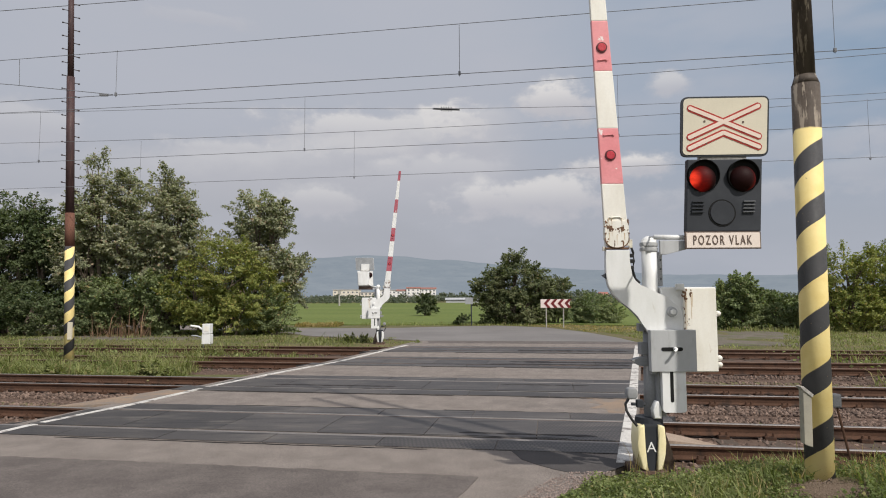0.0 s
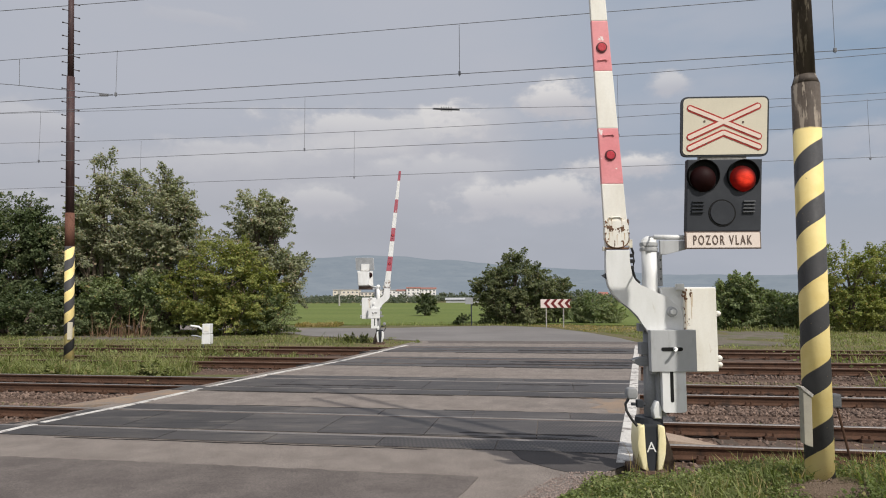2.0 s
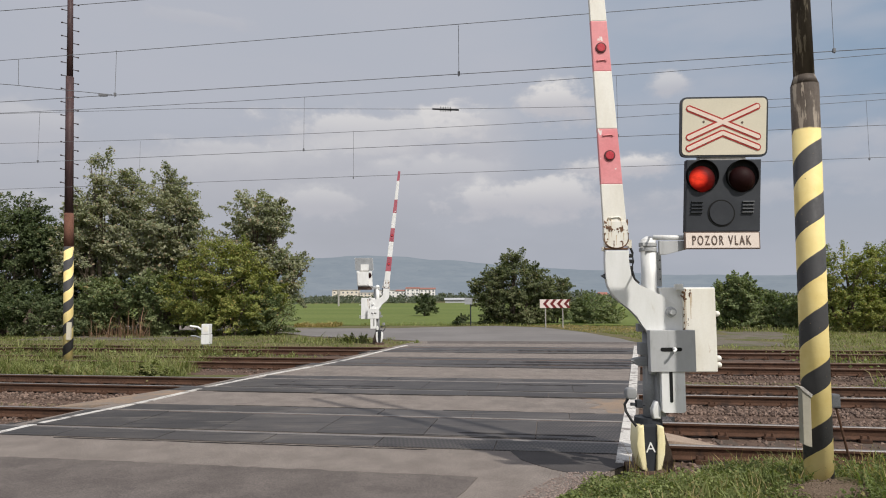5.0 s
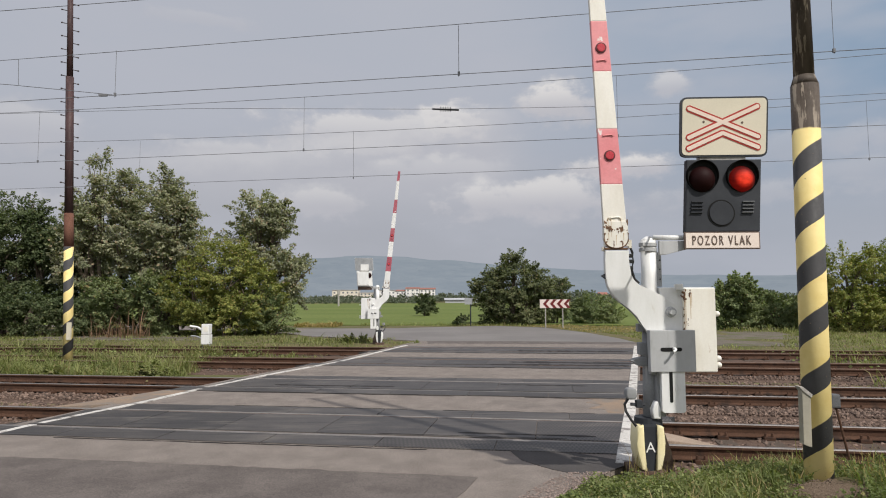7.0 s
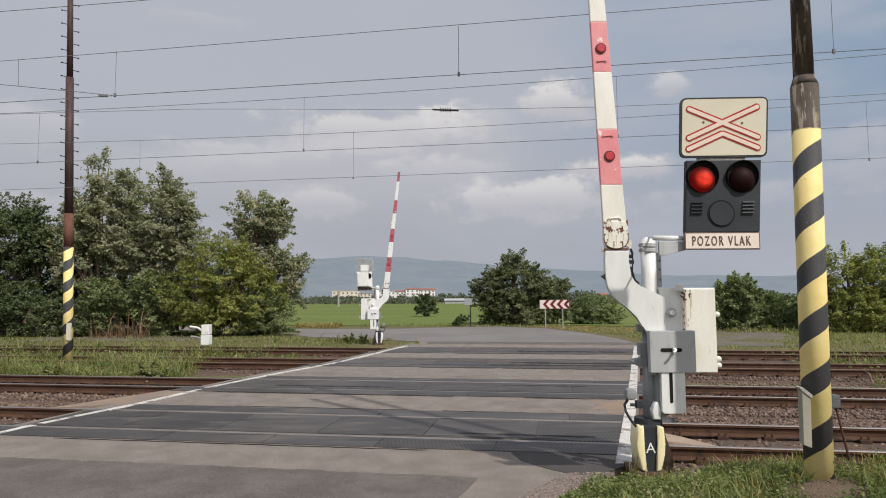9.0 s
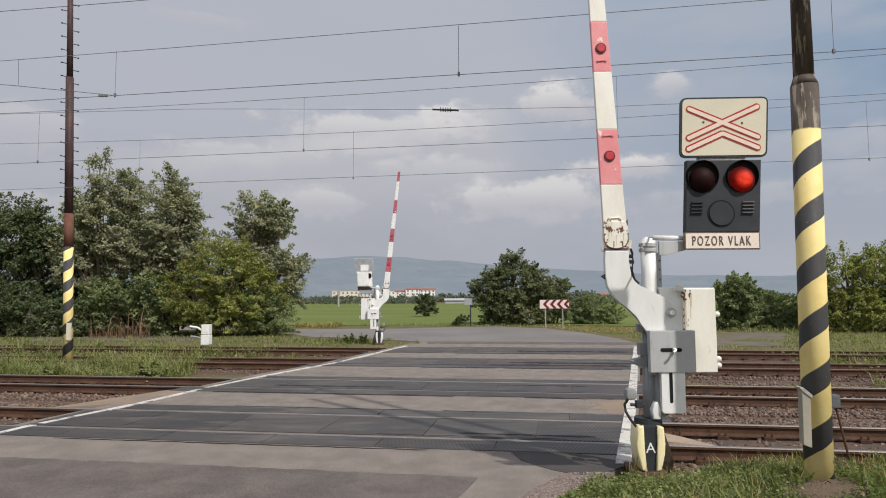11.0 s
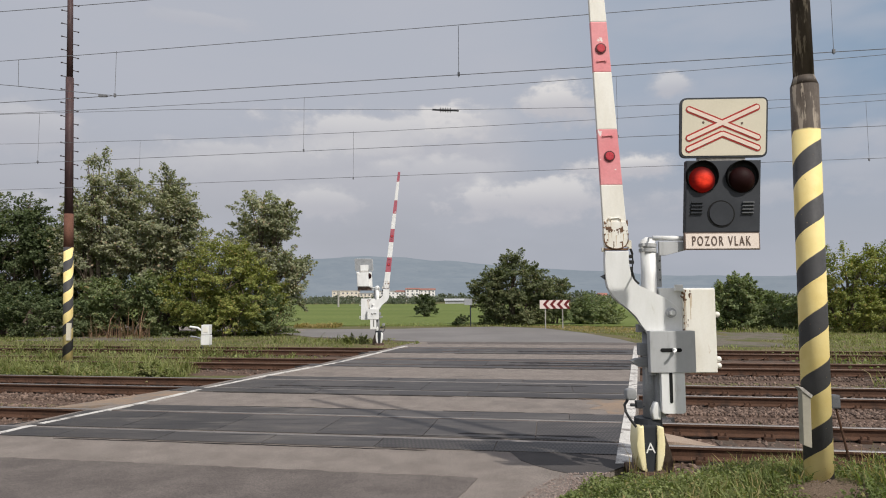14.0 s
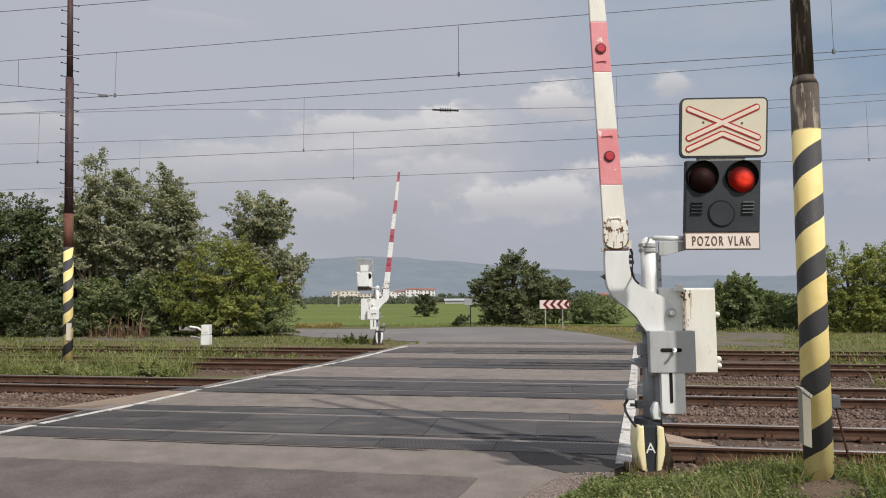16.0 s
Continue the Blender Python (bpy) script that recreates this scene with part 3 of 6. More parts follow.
# ---- crossing panels ----
def make_panels():
    M["bedding"] = surface("tar_joint", (0.022, 0.02, 0.02), (0.04, 0.037, 0.036), 3, 60, 0.8)
    mats = {}
    for name, pattern in (("smooth", 0), ("studded", 1)):
        m, nt, bsdf, _ = nodes_of("rubber_" + name)
        co = coords(nt)
        place = nt.nodes.new("ShaderNodeNewGeometry").outputs["Position"]
        info = nt.nodes.new("ShaderNodeObjectInfo")
        col = mixc(nt, info.outputs["Random"], (0.040, 0.036, 0.035), (0.066, 0.059, 0.056))
        col = mixc(nt, ramp(nt, noise_node(nt, place, 1.4, 6, 0.65, (0.7, 2, 1)), 0.46, 0.74), col, (0.122, 0.107, 0.095))
        col = mixc(nt, ramp(nt, noise_node(nt, place, 0.9, 6, 0.7, (0.5, 7, 1)), 0.53, 0.62), col, (0.026, 0.023, 0.023))
        f = noise_node(nt, co, 60, 3)
        if pattern:
            br = nt.nodes.new("ShaderNodeTexBrick")
            br.inputs["Scale"].default_value, br.inputs["Mortar Size"].default_value = 5.0, 0.055
            br.inputs["Brick Width"].default_value, br.inputs["Row Height"].default_value = 0.26, 0.5
            br.inputs["Color1"].default_value = br.inputs["Color2"].default_value = (1, 1, 1, 1)
            br.inputs["Mortar"].default_value = (0, 0, 0, 1)
            nt.links.new(co, br.inputs["Vector"])
            f = br.outputs["Color"]
            col = mixc(nt, f, mixc(nt, 1.0, col, (0.52, 0.52, 0.52), "MULTIPLY"), mixc(nt, 1.0, col, (1.28, 1.25, 1.22), "MULTIPLY"))
        nt.links.new(col, bsdf.inputs["Base Color"])
        bsdf.inputs["Roughness"].default_value = 0.55
        relief(nt, bsdf, f, 0.006, 0.8)
        mats[name] = m
    for k, y0 in enumerate(TRACKS):
        deck = thing("crossing_deck", "dark rubber crossing panels laid between and beside the rails", "crossing deck", 0, y0, 0, YAW, "crossing decks", "structure")
        yl, yr = y0 + 0.9, y0 - 0.3
        x0, x1 = road_left(yl) + 0.1, road_right(yr) + 0.15
        bm = slab(bmesh.new(), [(x0 - 0.75, -1.36), (x1 - 0.6, -1.36), (x1 + 0.6, 1.36), (x0 + 0.55, 1.36)], -0.1, -0.022)
        part("bedding", bm, M["bedding"], deck)
        pitch = 1.52
        n = int((x1 - x0) / pitch) + 1
        pitch = (x1 - x0) / n
        for row, (v0, v1) in enumerate(((-1.33, -0.80), (-0.64, 0.64), (0.80, 1.33))):
            shared = {}
            for i in range(n):
                key = "studded" if (i >= n - 1 or (row == 0 and i >= n - 2)) else "smooth"
                if key not in shared:
                    bm = bmesh.new()
                    box(bm, 0.006, pitch - 0.006, v0, v1, -0.12, 0.0, 0.0062)
                    ob = part("panel", bm, mats[key], deck)
                    shared[key] = ob.data
                else:
                    ob = new("panel", shared[key])
                    ob.parent = deck
                ob.location = (x0 + i * pitch + (v0 + v1) / 2 * 0.45, 0, random.uniform(-0.002, 0.003))


make_panels()


# ---- barrier ----
def flakes(bm, cx, cz, w, h, n, y, seed, size=0.02):
    """Small ragged flakes scattered over a spot on an upright face."""
    rng = random.Random(seed)
    for _ in range(n):
        x, z, r = cx + rng.gauss(0, w), cz + rng.gauss(0, h), size * rng.uniform(0.3, 1.0)
        drip = rng.choice([1, 1, 1.6, 3.0])
        pts = [(x + r * rng.uniform(0.5, 1.1) * math.cos(a), z + r * drip * rng.uniform(0.5, 1.1) * math.sin(a)) for a in [2 * math.pi * k / 7 for k in range(7)]]
        plate(bm, pts, y - 0.0012 * rng.random(), y + 0.003)
    return bm


def make_barrier():
    b = thing("level_crossing_barrier", "raised white and red level crossing barrier with grey drive boxes", "barrier", 2.17, 7.05, 0, 0, "barriers")
    ox, oz = 2.17, 0.0

    def X(v):
        return v - ox

    bm = bmesh.new()
    tube(bm, (X(2.250), 0.04, 1.45), (X(2.255), 0.04, 2.44), 0.082, 0.082, 24)
    part("post", bm, M["white"], b, "white round steel post", True)
    tube_low = bmesh.new()
    tube(tube_low, (X(2.235), 0.04, 0.30), (X(2.250), 0.04, 1.47), 0.086, 0.086, 24)
    part("post_sleeve", tube_low, M["lug"], b, "grey lower length of the post", True)
    bm = bmesh.new()
    tube(bm, (X(2.254), 0.04, 2.44), (X(2.256), 0.04, 2.475), 0.072, 0.03, 24)
    part("post_cap", bm, M["white"], b)
    for z in (2.385, 2.33):
        bm = bmesh.new()
        tube(bm, (X(2.25), 0.04, z - 0.018), (X(2.251), 0.04, z + 0.018), 0.096, 0.096, 24)
        box(bm, X(2.16), X(2.19), -0.07, -0.03, z - 0.018, z + 0.018, 0.004)
        part("clamp_band", bm, M["grey"], b)
    bm = box(bmesh.new(), X(2.335), X(2.415), 0.10, 0.15, 1.93, 2.31, 0.006)
    strip = part("cable_duct", bm, M["steel_grey"], b, "grey sheet-metal cable duct behind the post")
    for z in (2.01, 2.12, 2.22):
        part("duct_screw", tube(bmesh.new(), (X(2.395), 0.10, z), (X(2.395), 0.092, z), 0.009, 0.007, 8), M["dark"], strip)
    # curved carrier of the beam
    out = [(1.746, 2.315), (1.742, 2.20), (1.742, 2.035), (1.765, 1.93), (1.815, 1.835), (1.895, 1.76), (1.985, 1.69), (2.065, 1.61), (2.125, 1.53), (2.16, 1.46), (2.21, 1.40), (2.545, 1.40), (2.552, 1.58), (2.535, 1.66), (2.49, 1.735), (2.41, 1.795), (2.30, 1.85), (2.19, 1.905), (2.10, 1.945), (2.04, 1.985), (2.005, 2.05), (1.997, 2.20), (2.0, 2.315)]
    bm = plate(bmesh.new(), [(X(x), z) for x, z in out], -0.115, -0.045, 0.012)
    carrier = part("beam_carrier", bm, M["white"], b, "curved white beam carrier plate")
    bm = plate(bmesh.new(), [(X(x) * 0.985 - 0.004, z) for x, z in out[:10]] + [(X(x), z) for x, z in ((2.13, 1.60), (2.0, 1.73), (1.86, 1.83), (1.79, 1.95), (1.765, 2.05), (1.765, 2.3))], -0.112, -0.03, 0.0)
    part("carrier_flange", bm, M["steel_grey"], carrier)
    bm = bmesh.new()
    tube(bm, (X(2.427), -0.115, 1.655), (X(2.427), -0.145, 1.655), 0.056, 0.05, 20)
    part("pivot_washer", bm, M["grey"], carrier)
    bm = bmesh.new()
    tube(bm, (X(2.427), -0.14, 1.655), (X(2.427), -0.185, 1.655), 0.032, 0.028, 6)
    part("pivot_bolt", bm, M["white"], carrier)
    # cable and rusty fittings beside the carrier neck
    for z in (2.06, 2.13, 2.2, 2.26):
        bm = box(bmesh.new(), X(2.003), X(2.045), -0.1, -0.06, z - 0.022, z + 0.018, 0.006)
        part("cable_clip", bm, M["black"], carrier)
    v, f = path_tube([(X(2.02), -0.08, 2.36), (X(2.045), -0.08, 2.29), (X(2.05), -0.08, 2.2), (X(2.035), -0.08, 2.1), (X(2.06), -0.08, 2.01), (X(2.11), -0.07, 1.965)], 0.013)
    part("cable", (v, f), M["black"], carrier)
    for x0, x1, za, zb in ((1.718, 1.75, 2.31, 2.355), (2.0, 2.035, 2.34, 2.43)):
        bm = box(bmesh.new(), X(x0), X(x1), -0.1, -0.06, za, zb, 0.0062)
        part("hinge_lug", bm, M["rusty"], carrier, "rusty hinge lug")
    bm = bmesh.new()
    plate(bm, [(X(1.70), 2.045), (X(1.745), 2.07), (X(1.745), 2.01)], -0.1, -0.06)
    part("stop_lug", bm, M["dark"], carrier)
    # drive cabinet
    bm = bmesh.new()
    box(bm, X(2.34), X(2.935), -0.035, 0.38, 1.01, 1.918, 0.018)
    cab = part("drive_cabinet", bm, M["white"], b, "white sheet-steel drive cabinet with rust runs")
    bm = bmesh.new()
    box(bm, X(2.575), X(2.93), -0.052, -0.034, 1.02, 1.905, 0.006)
    part("cabinet_door", bm, M["cream"], cab, "stained cabinet door")
    bm = bmesh.new()
    box(bm, X(2.50), X(2.585), -0.075, -0.02, 1.885, 1.955, 0.012)
    part("lifting_lug", bm, M["white"], cab)
    bm = flakes(bmesh.new(), X(2.60), 1.81, 0.020, 0.03, 9, -0.0535, 3, 0.020)
    flakes(bm, X(2.665), 1.84, 0.010, 0.03, 5, -0.0535, 4, 0.016)
    flakes(bm, X(2.588), 1.5, 0.004, 0.16, 14, -0.0535, 5, 0.009)
    flakes(bm, X(2.62), 1.6, 0.006, 0.10, 7, -0.0535, 6, 0.007)
    tagged(part("rust_marks", bm, M["rubble"], cab, "rust flakes and runs"), kind="stuff")
    bm = bmesh.new()
    for x, za, zb, w in ((2.598, 1.86, 1.22, 0.006), (2.612, 1.82, 1.50, 0.004), (2.662, 1.83, 1.58, 0.006), (2.675, 1.86, 1.70, 0.004), (2.588, 1.45, 1.06, 0.003)):
        plate(bm, [(X(x) - w, za), (X(x) + w, za), (X(x) + w * 0.4, zb), (X(x) - w * 0.4, zb)], -0.0532, -0.045)
    part("rust_run", bm, M["rust_run"], cab, "thin brown rust runs")
    for z in (1.63, 1.15, 1.08):
        bm = bmesh.new()
        tube(bm, (X(2.935), 0.05, z), (X(2.975), 0.05, z), 0.012, 0.012, 8)
        bmesh.ops.create_uvsphere(bm, u_segments=10, v_segments=6, radius=0.032, matrix=Matrix.Translation((X(2.985), 0.05, z)))
        part("door_latch", bm, M["cream"], cab, "", True)
    bm = bmesh.new()
    tube(bm, (X(2.945), 0.03, 1.84), (X(2.945), 0.03, 1.74), 0.014, 0.014, 8)
    part("door_hinge", bm, M["cream"], cab)
    # cover box with crank slot
    bm = bmesh.new()
    box(bm, X(2.163), X(2.640), -0.215, -0.118, 1.035, 1.468, 0.010)
    cover = part("gear_cover", bm, M["grey"], b, "plain grey gear cover box")
    bm = plate(bmesh.new(), rounded(0.225, 0.040, 0.019, X(2.383), 1.268), -0.2185, -0.20)
    part("crank_slot", bm, M["slot"], cover)
    bm = bmesh.new()
    tube(bm, (X(2.413), -0.215, 1.272), (X(2.413), -0.255, 1.272), 0.022, 0.018, 12)
    part("crank_pin", bm, M["white"], cover, "", True)
    v, f = path_tube([(X(2.413), -0.24, 1.272), (X(2.408), -0.275, 1.268), (X(2.398), -0.292, 1.262), (X(2.375), -0.30, 1.250)], 0.013, 8)
    part("crank_handle", (v, f), M["white"], cover, "", True)
    # lower plate with a long slot
    bm = plate(bmesh.new(), rounded(0.245, 0.46, 0.025, X(2.401), 0.845), -0.20, -0.12, 0.0062)
    low = part("slotted_plate", bm, M["white"], b, "white counterweight guard with a long slot")
    bm = plate(bmesh.new(), rounded(0.034, 0.36, 0.016, X(2.376), 0.90), -0.2035, -0.19)
    part("long_slot", bm, M["slot"], low)
    bm = bmesh.new()
    box(bm, X(2.252), X(2.335), -0.13, 0.10, 0.56, 1.05, 0.0062)
    part("counterweight_web", bm, M["lug"], b)
    bm = bmesh.new()
    box(bm, X(2.19), X(2.25), -0.13, -0.05, 1.0, 1.46, 0.008)
    part("drive_flange", bm, M["steel_grey"], b)
    # lugs on the road side of the post
    for z, w in ((1.215, 0.10), (1.375, 0.0)):
        bm = bmesh.new()
        if w:
            plate(bm, [(X(2.01), z - 0.075), (X(2.075), z - 0.05), (X(2.18), z - 0.035), (X(2.18), z - 0.135), (X(2.09), z - 0.13)], -0.05, 0.06, 0.006)
        else:
            box(bm, X(2.095), X(2.17), -0.03, 0.05, z + 0.07, z + 0.155, 0.0062)
        part("post_lug", bm, M["lug"], b)
    bm = bmesh.new()
    box(bm, X(2.105), X(2.19), -0.05, 0.06, 1.20, 1.33, 0.01)
    part("post_lug", bm, M["lug"], b)
    # inspection lamp on a bent arm
    bm = plate(bmesh.new(), rounded(0.105, 0.115, 0.03, X(1.975), 0.805), -0.16, -0.06, 0.015)
    part("marker_lamp", bm, M["lug"], b, "small grey marker lamp on a bracket", True)
    bm = bmesh.new()
    tube(bm, (X(1.975), -0.1, 0.69), (X(2.12), -0.1, 0.685), 0.016, 0.016, 8)
    box(bm, X(2.03), X(2.10), -0.13, -0.06, 0.655, 0.735, 0.01)
    part("lamp_arm", bm, M["dark"], b)
    v, f = path_tube([(X(1.95), -0.1, 0.75), (X(1.91), -0.11, 0.69), (X(1.92), -0.12, 0.62), (X(1.965), -0.13, 0.54), (X(2.02), -0.13, 0.47), (X(2.07), -0.12, 0.44)], 0.015)
    part("hose", (v, f), M["black"], b)
    # foot in its break-away shell
    bm = bmesh.new()
    tube(bm, (X(2.185), 0.0, 0.43), (X(2.185), 0.0, 0.545), 0.155, 0.140, 20)
    part("foot_collar", bm, M["dark"], b, "black rubber collar", False)
    bm = bmesh.new()
    plate(bm, [(X(2.195), 0.545), (X(2.275), 0.545), (X(2.28), 0.64), (X(2.25), 0.725), (X(2.225), 0.725), (X(2.185), 0.64)], -0.16, -0.06, 0.015)
    part("white_cap", bm, M["white"], b, "rounded white cap", True)
    bm = plate(bmesh.new(), [(X(2.065), 0.49), (X(2.245), 0.49), (X(2.24), 0.32), (X(2.20), 0.03), (X(2.17), -0.05), (X(2.135), -0.05), (X(2.105), 0.03), (X(2.065), 0.32)], -0.17, 0.10, 0.02)
    part("foot", bm, M["dark"], b, "tapered black foot")
    for s in (-1, 1):
        g = [(0.055, 0.02), (0.085, 0.30), (0.088, 0.49), (0.165, 0.47), (0.178, 0.30), (0.172, 0.20), (0.125, 0.04)]
        pts = [(s * x * 0.82 + X(2.152), z) for x, z in g]
        bm = plate(bmesh.new(), pts if s > 0 else pts[::-1], -0.20, 0.06, 0.016)
        part("foot_guard", bm, M["guard"], b, "pale yellow foot guard", True)
    lettering("foot_letter", "A", 0.150, M["white"], b, X(2.152), -0.176, 0.255, 1.0, "white letter")
    bm = bmesh.new()
    box(bm, X(1.98), X(2.32), -0.22, 0.25, -0.3, 0.02, 0.02)
    part("foundation", bm, M["bed"], b)
    bm = plate(bmesh.new(), [(X(2.26), -0.05), (X(2.47), -0.05), (X(2.44), 0.16), (X(2.36), 0.40), (X(2.26), 0.44)], 0.02, 0.24, 0.02)
    part("footing_shell", bm, M["rusty_brown"], b, "brown rusty sheet round the footing")
    # beam
    beam = new("beam")
    z0, zt = 2.335, 7.28

    def beam_at(z):
        t = (z - z0) / (zt - z0)
        return X(1.874) - 0.0553 * (z - z0), 0.128 + (0.052 - 0.128) * t

    def segment(za, zb, material, y0=-0.11, y1=-0.045):
        (ca, ha), (cb, hb) = beam_at(za), beam_at(zb)
        bm = plate(bmesh.new(), [(ca - ha, za), (ca + ha, za), (cb + hb, zb), (cb - hb, zb)], y0, y1, 0.010)
        return bm, material

    cuts = [2.36, 3.035, 3.645, 4.285, 4.85, 5.50, 6.06, 6.85, zt]
    bpy.data.objects.remove(beam)
    bm, mt = segment(2.36, 3.035, M["cream"])
    beam = part("beam", bm, mt, b, "tapered barrier beam in white and red bands")
    for i in range(1, len(cuts) - 1):
        bm, mt = segment(cuts[i], cuts[i + 1], M["red"] if i % 2 else M["cream"])
        part("band", bm, mt, beam, "faded red band" if i % 2 else "off-white band")
    ca, ha = beam_at(2.5)
    bm = plate(bmesh.new(), [(ca - ha - 0.004, 2.63), (ca - ha - 0.004, 2.44), (ca - ha * 0.75, 2.36), (ca - ha * 0.3, 2.335), (ca + ha * 0.3, 2.335), (ca + ha * 0.75, 2.36), (ca + ha + 0.004, 2.44), (ca + ha + 0.004, 2.63)], -0.122, -0.04, 0.006)
    part("beam_socket", bm, M["cream"], beam, "rust-streaked beam socket")
    bm = flakes(bmesh.new(), ca - 0.07, 2.548, 0.030, 0.013, 14, -0.1235, 7, 0.015)
    flakes(bm, ca + 0.06, 2.545, 0.030, 0.013, 14, -0.1235, 8, 0.015)
    flakes(bm, ca, 2.51, 0.06, 0.02, 7, -0.1235, 9, 0.010)
    for k, (fx, fz) in enumerate(((-0.115, 2.60), (0.115, 2.60), (-0.118, 2.50), (0.118, 2.52), (-0.10, 2.40), (0.06, 2.375), (-0.03, 2.365))):
        flakes(bm, ca + fx, fz, 0.006, 0.022, 3, -0.1235, 20 + k, 0.013)
    tagged(part("rust_marks", bm, M["rubble"], beam, "rust flakes"), kind="stuff")
    rim = [(ca - ha - 0.002, -0.121, 2.50)] + [(ca - (ha + 0.002) * math.cos(t), -0.121, 2.43 - 0.092 * math.sin(t)) for t in np.linspace(0.0, math.pi, 17)] + [(ca + ha + 0.002, -0.121, 2.50)]
    part("socket_rim", path_tube(rim, 0.0065), M["rubble"], beam, "rusty rim of the socket")
    bm = bmesh.new()
    for dx, za, zb, w in ((-0.085, 2.66, 2.50, 0.004), (-0.052, 2.655, 2.46, 0.003), (0.055, 2.66, 2.52, 0.0035), (-0.08, 2.50, 2.41, 0.005), (0.08, 2.50, 2.42, 0.005), (0.0, 2.48, 2.37, 0.004)):
        plate(bm, [(ca + dx - w, za), (ca + dx + w, za), (ca + dx + w * 0.4, zb), (ca + dx - w * 0.4, zb)], -0.1232, -0.11)
    part("rust_run", bm, M["rust_run"], beam, "thin brown rust runs")
    bm = box(bmesh.new(), ca - 0.128, ca + 0.128, -0.118, -0.042, 2.325, 2.345)
    part("socket_seam", bm, M["rubble"], beam)
    for z in (2.665, 3.565, 4.40):
        c, h = beam_at(z)
        bm = bmesh.new()
        tube(bm, (c - h * 0.45, -0.118, z), (c + h * 0.45, -0.118, z + 0.010), 0.006, 0.006, 8)
        for s in (-1, 1):
            tube(bm, (c + s * h * 0.45, -0.105, z + 0.005), (c + s * h * 0.45, -0.124, z + 0.005), 0.012, 0.012, 8)
        part("beam_handle", bm, M["cream"] if z < 3 else M["red"], beam)
    for z in (3.345, 4.545):
        c, h = beam_at(z)
        bm = bmesh.new()
        tube(bm, (c, -0.105, z), (c, -0.122, z), 0.062, 0.058, 24)
        rf = part("reflector", bm, M["reflector_rim"], beam, "dark red round reflector")
        bm = bmesh.new()
        tube(bm, (c, -0.120, z), (c, -0.130, z), 0.048, 0.042, 24)
        part("reflector_face", bm, M["reflector_red"], rf)
    return b


barrier = make_barrier()


# ---- flashing signal ----
LAMPS = []
M["hood"] = surface("matt_black", (0.006, 0.006, 0.006), (0.010, 0.010, 0.010), 4, 60, 0.95, bump=0, spec=0.05)


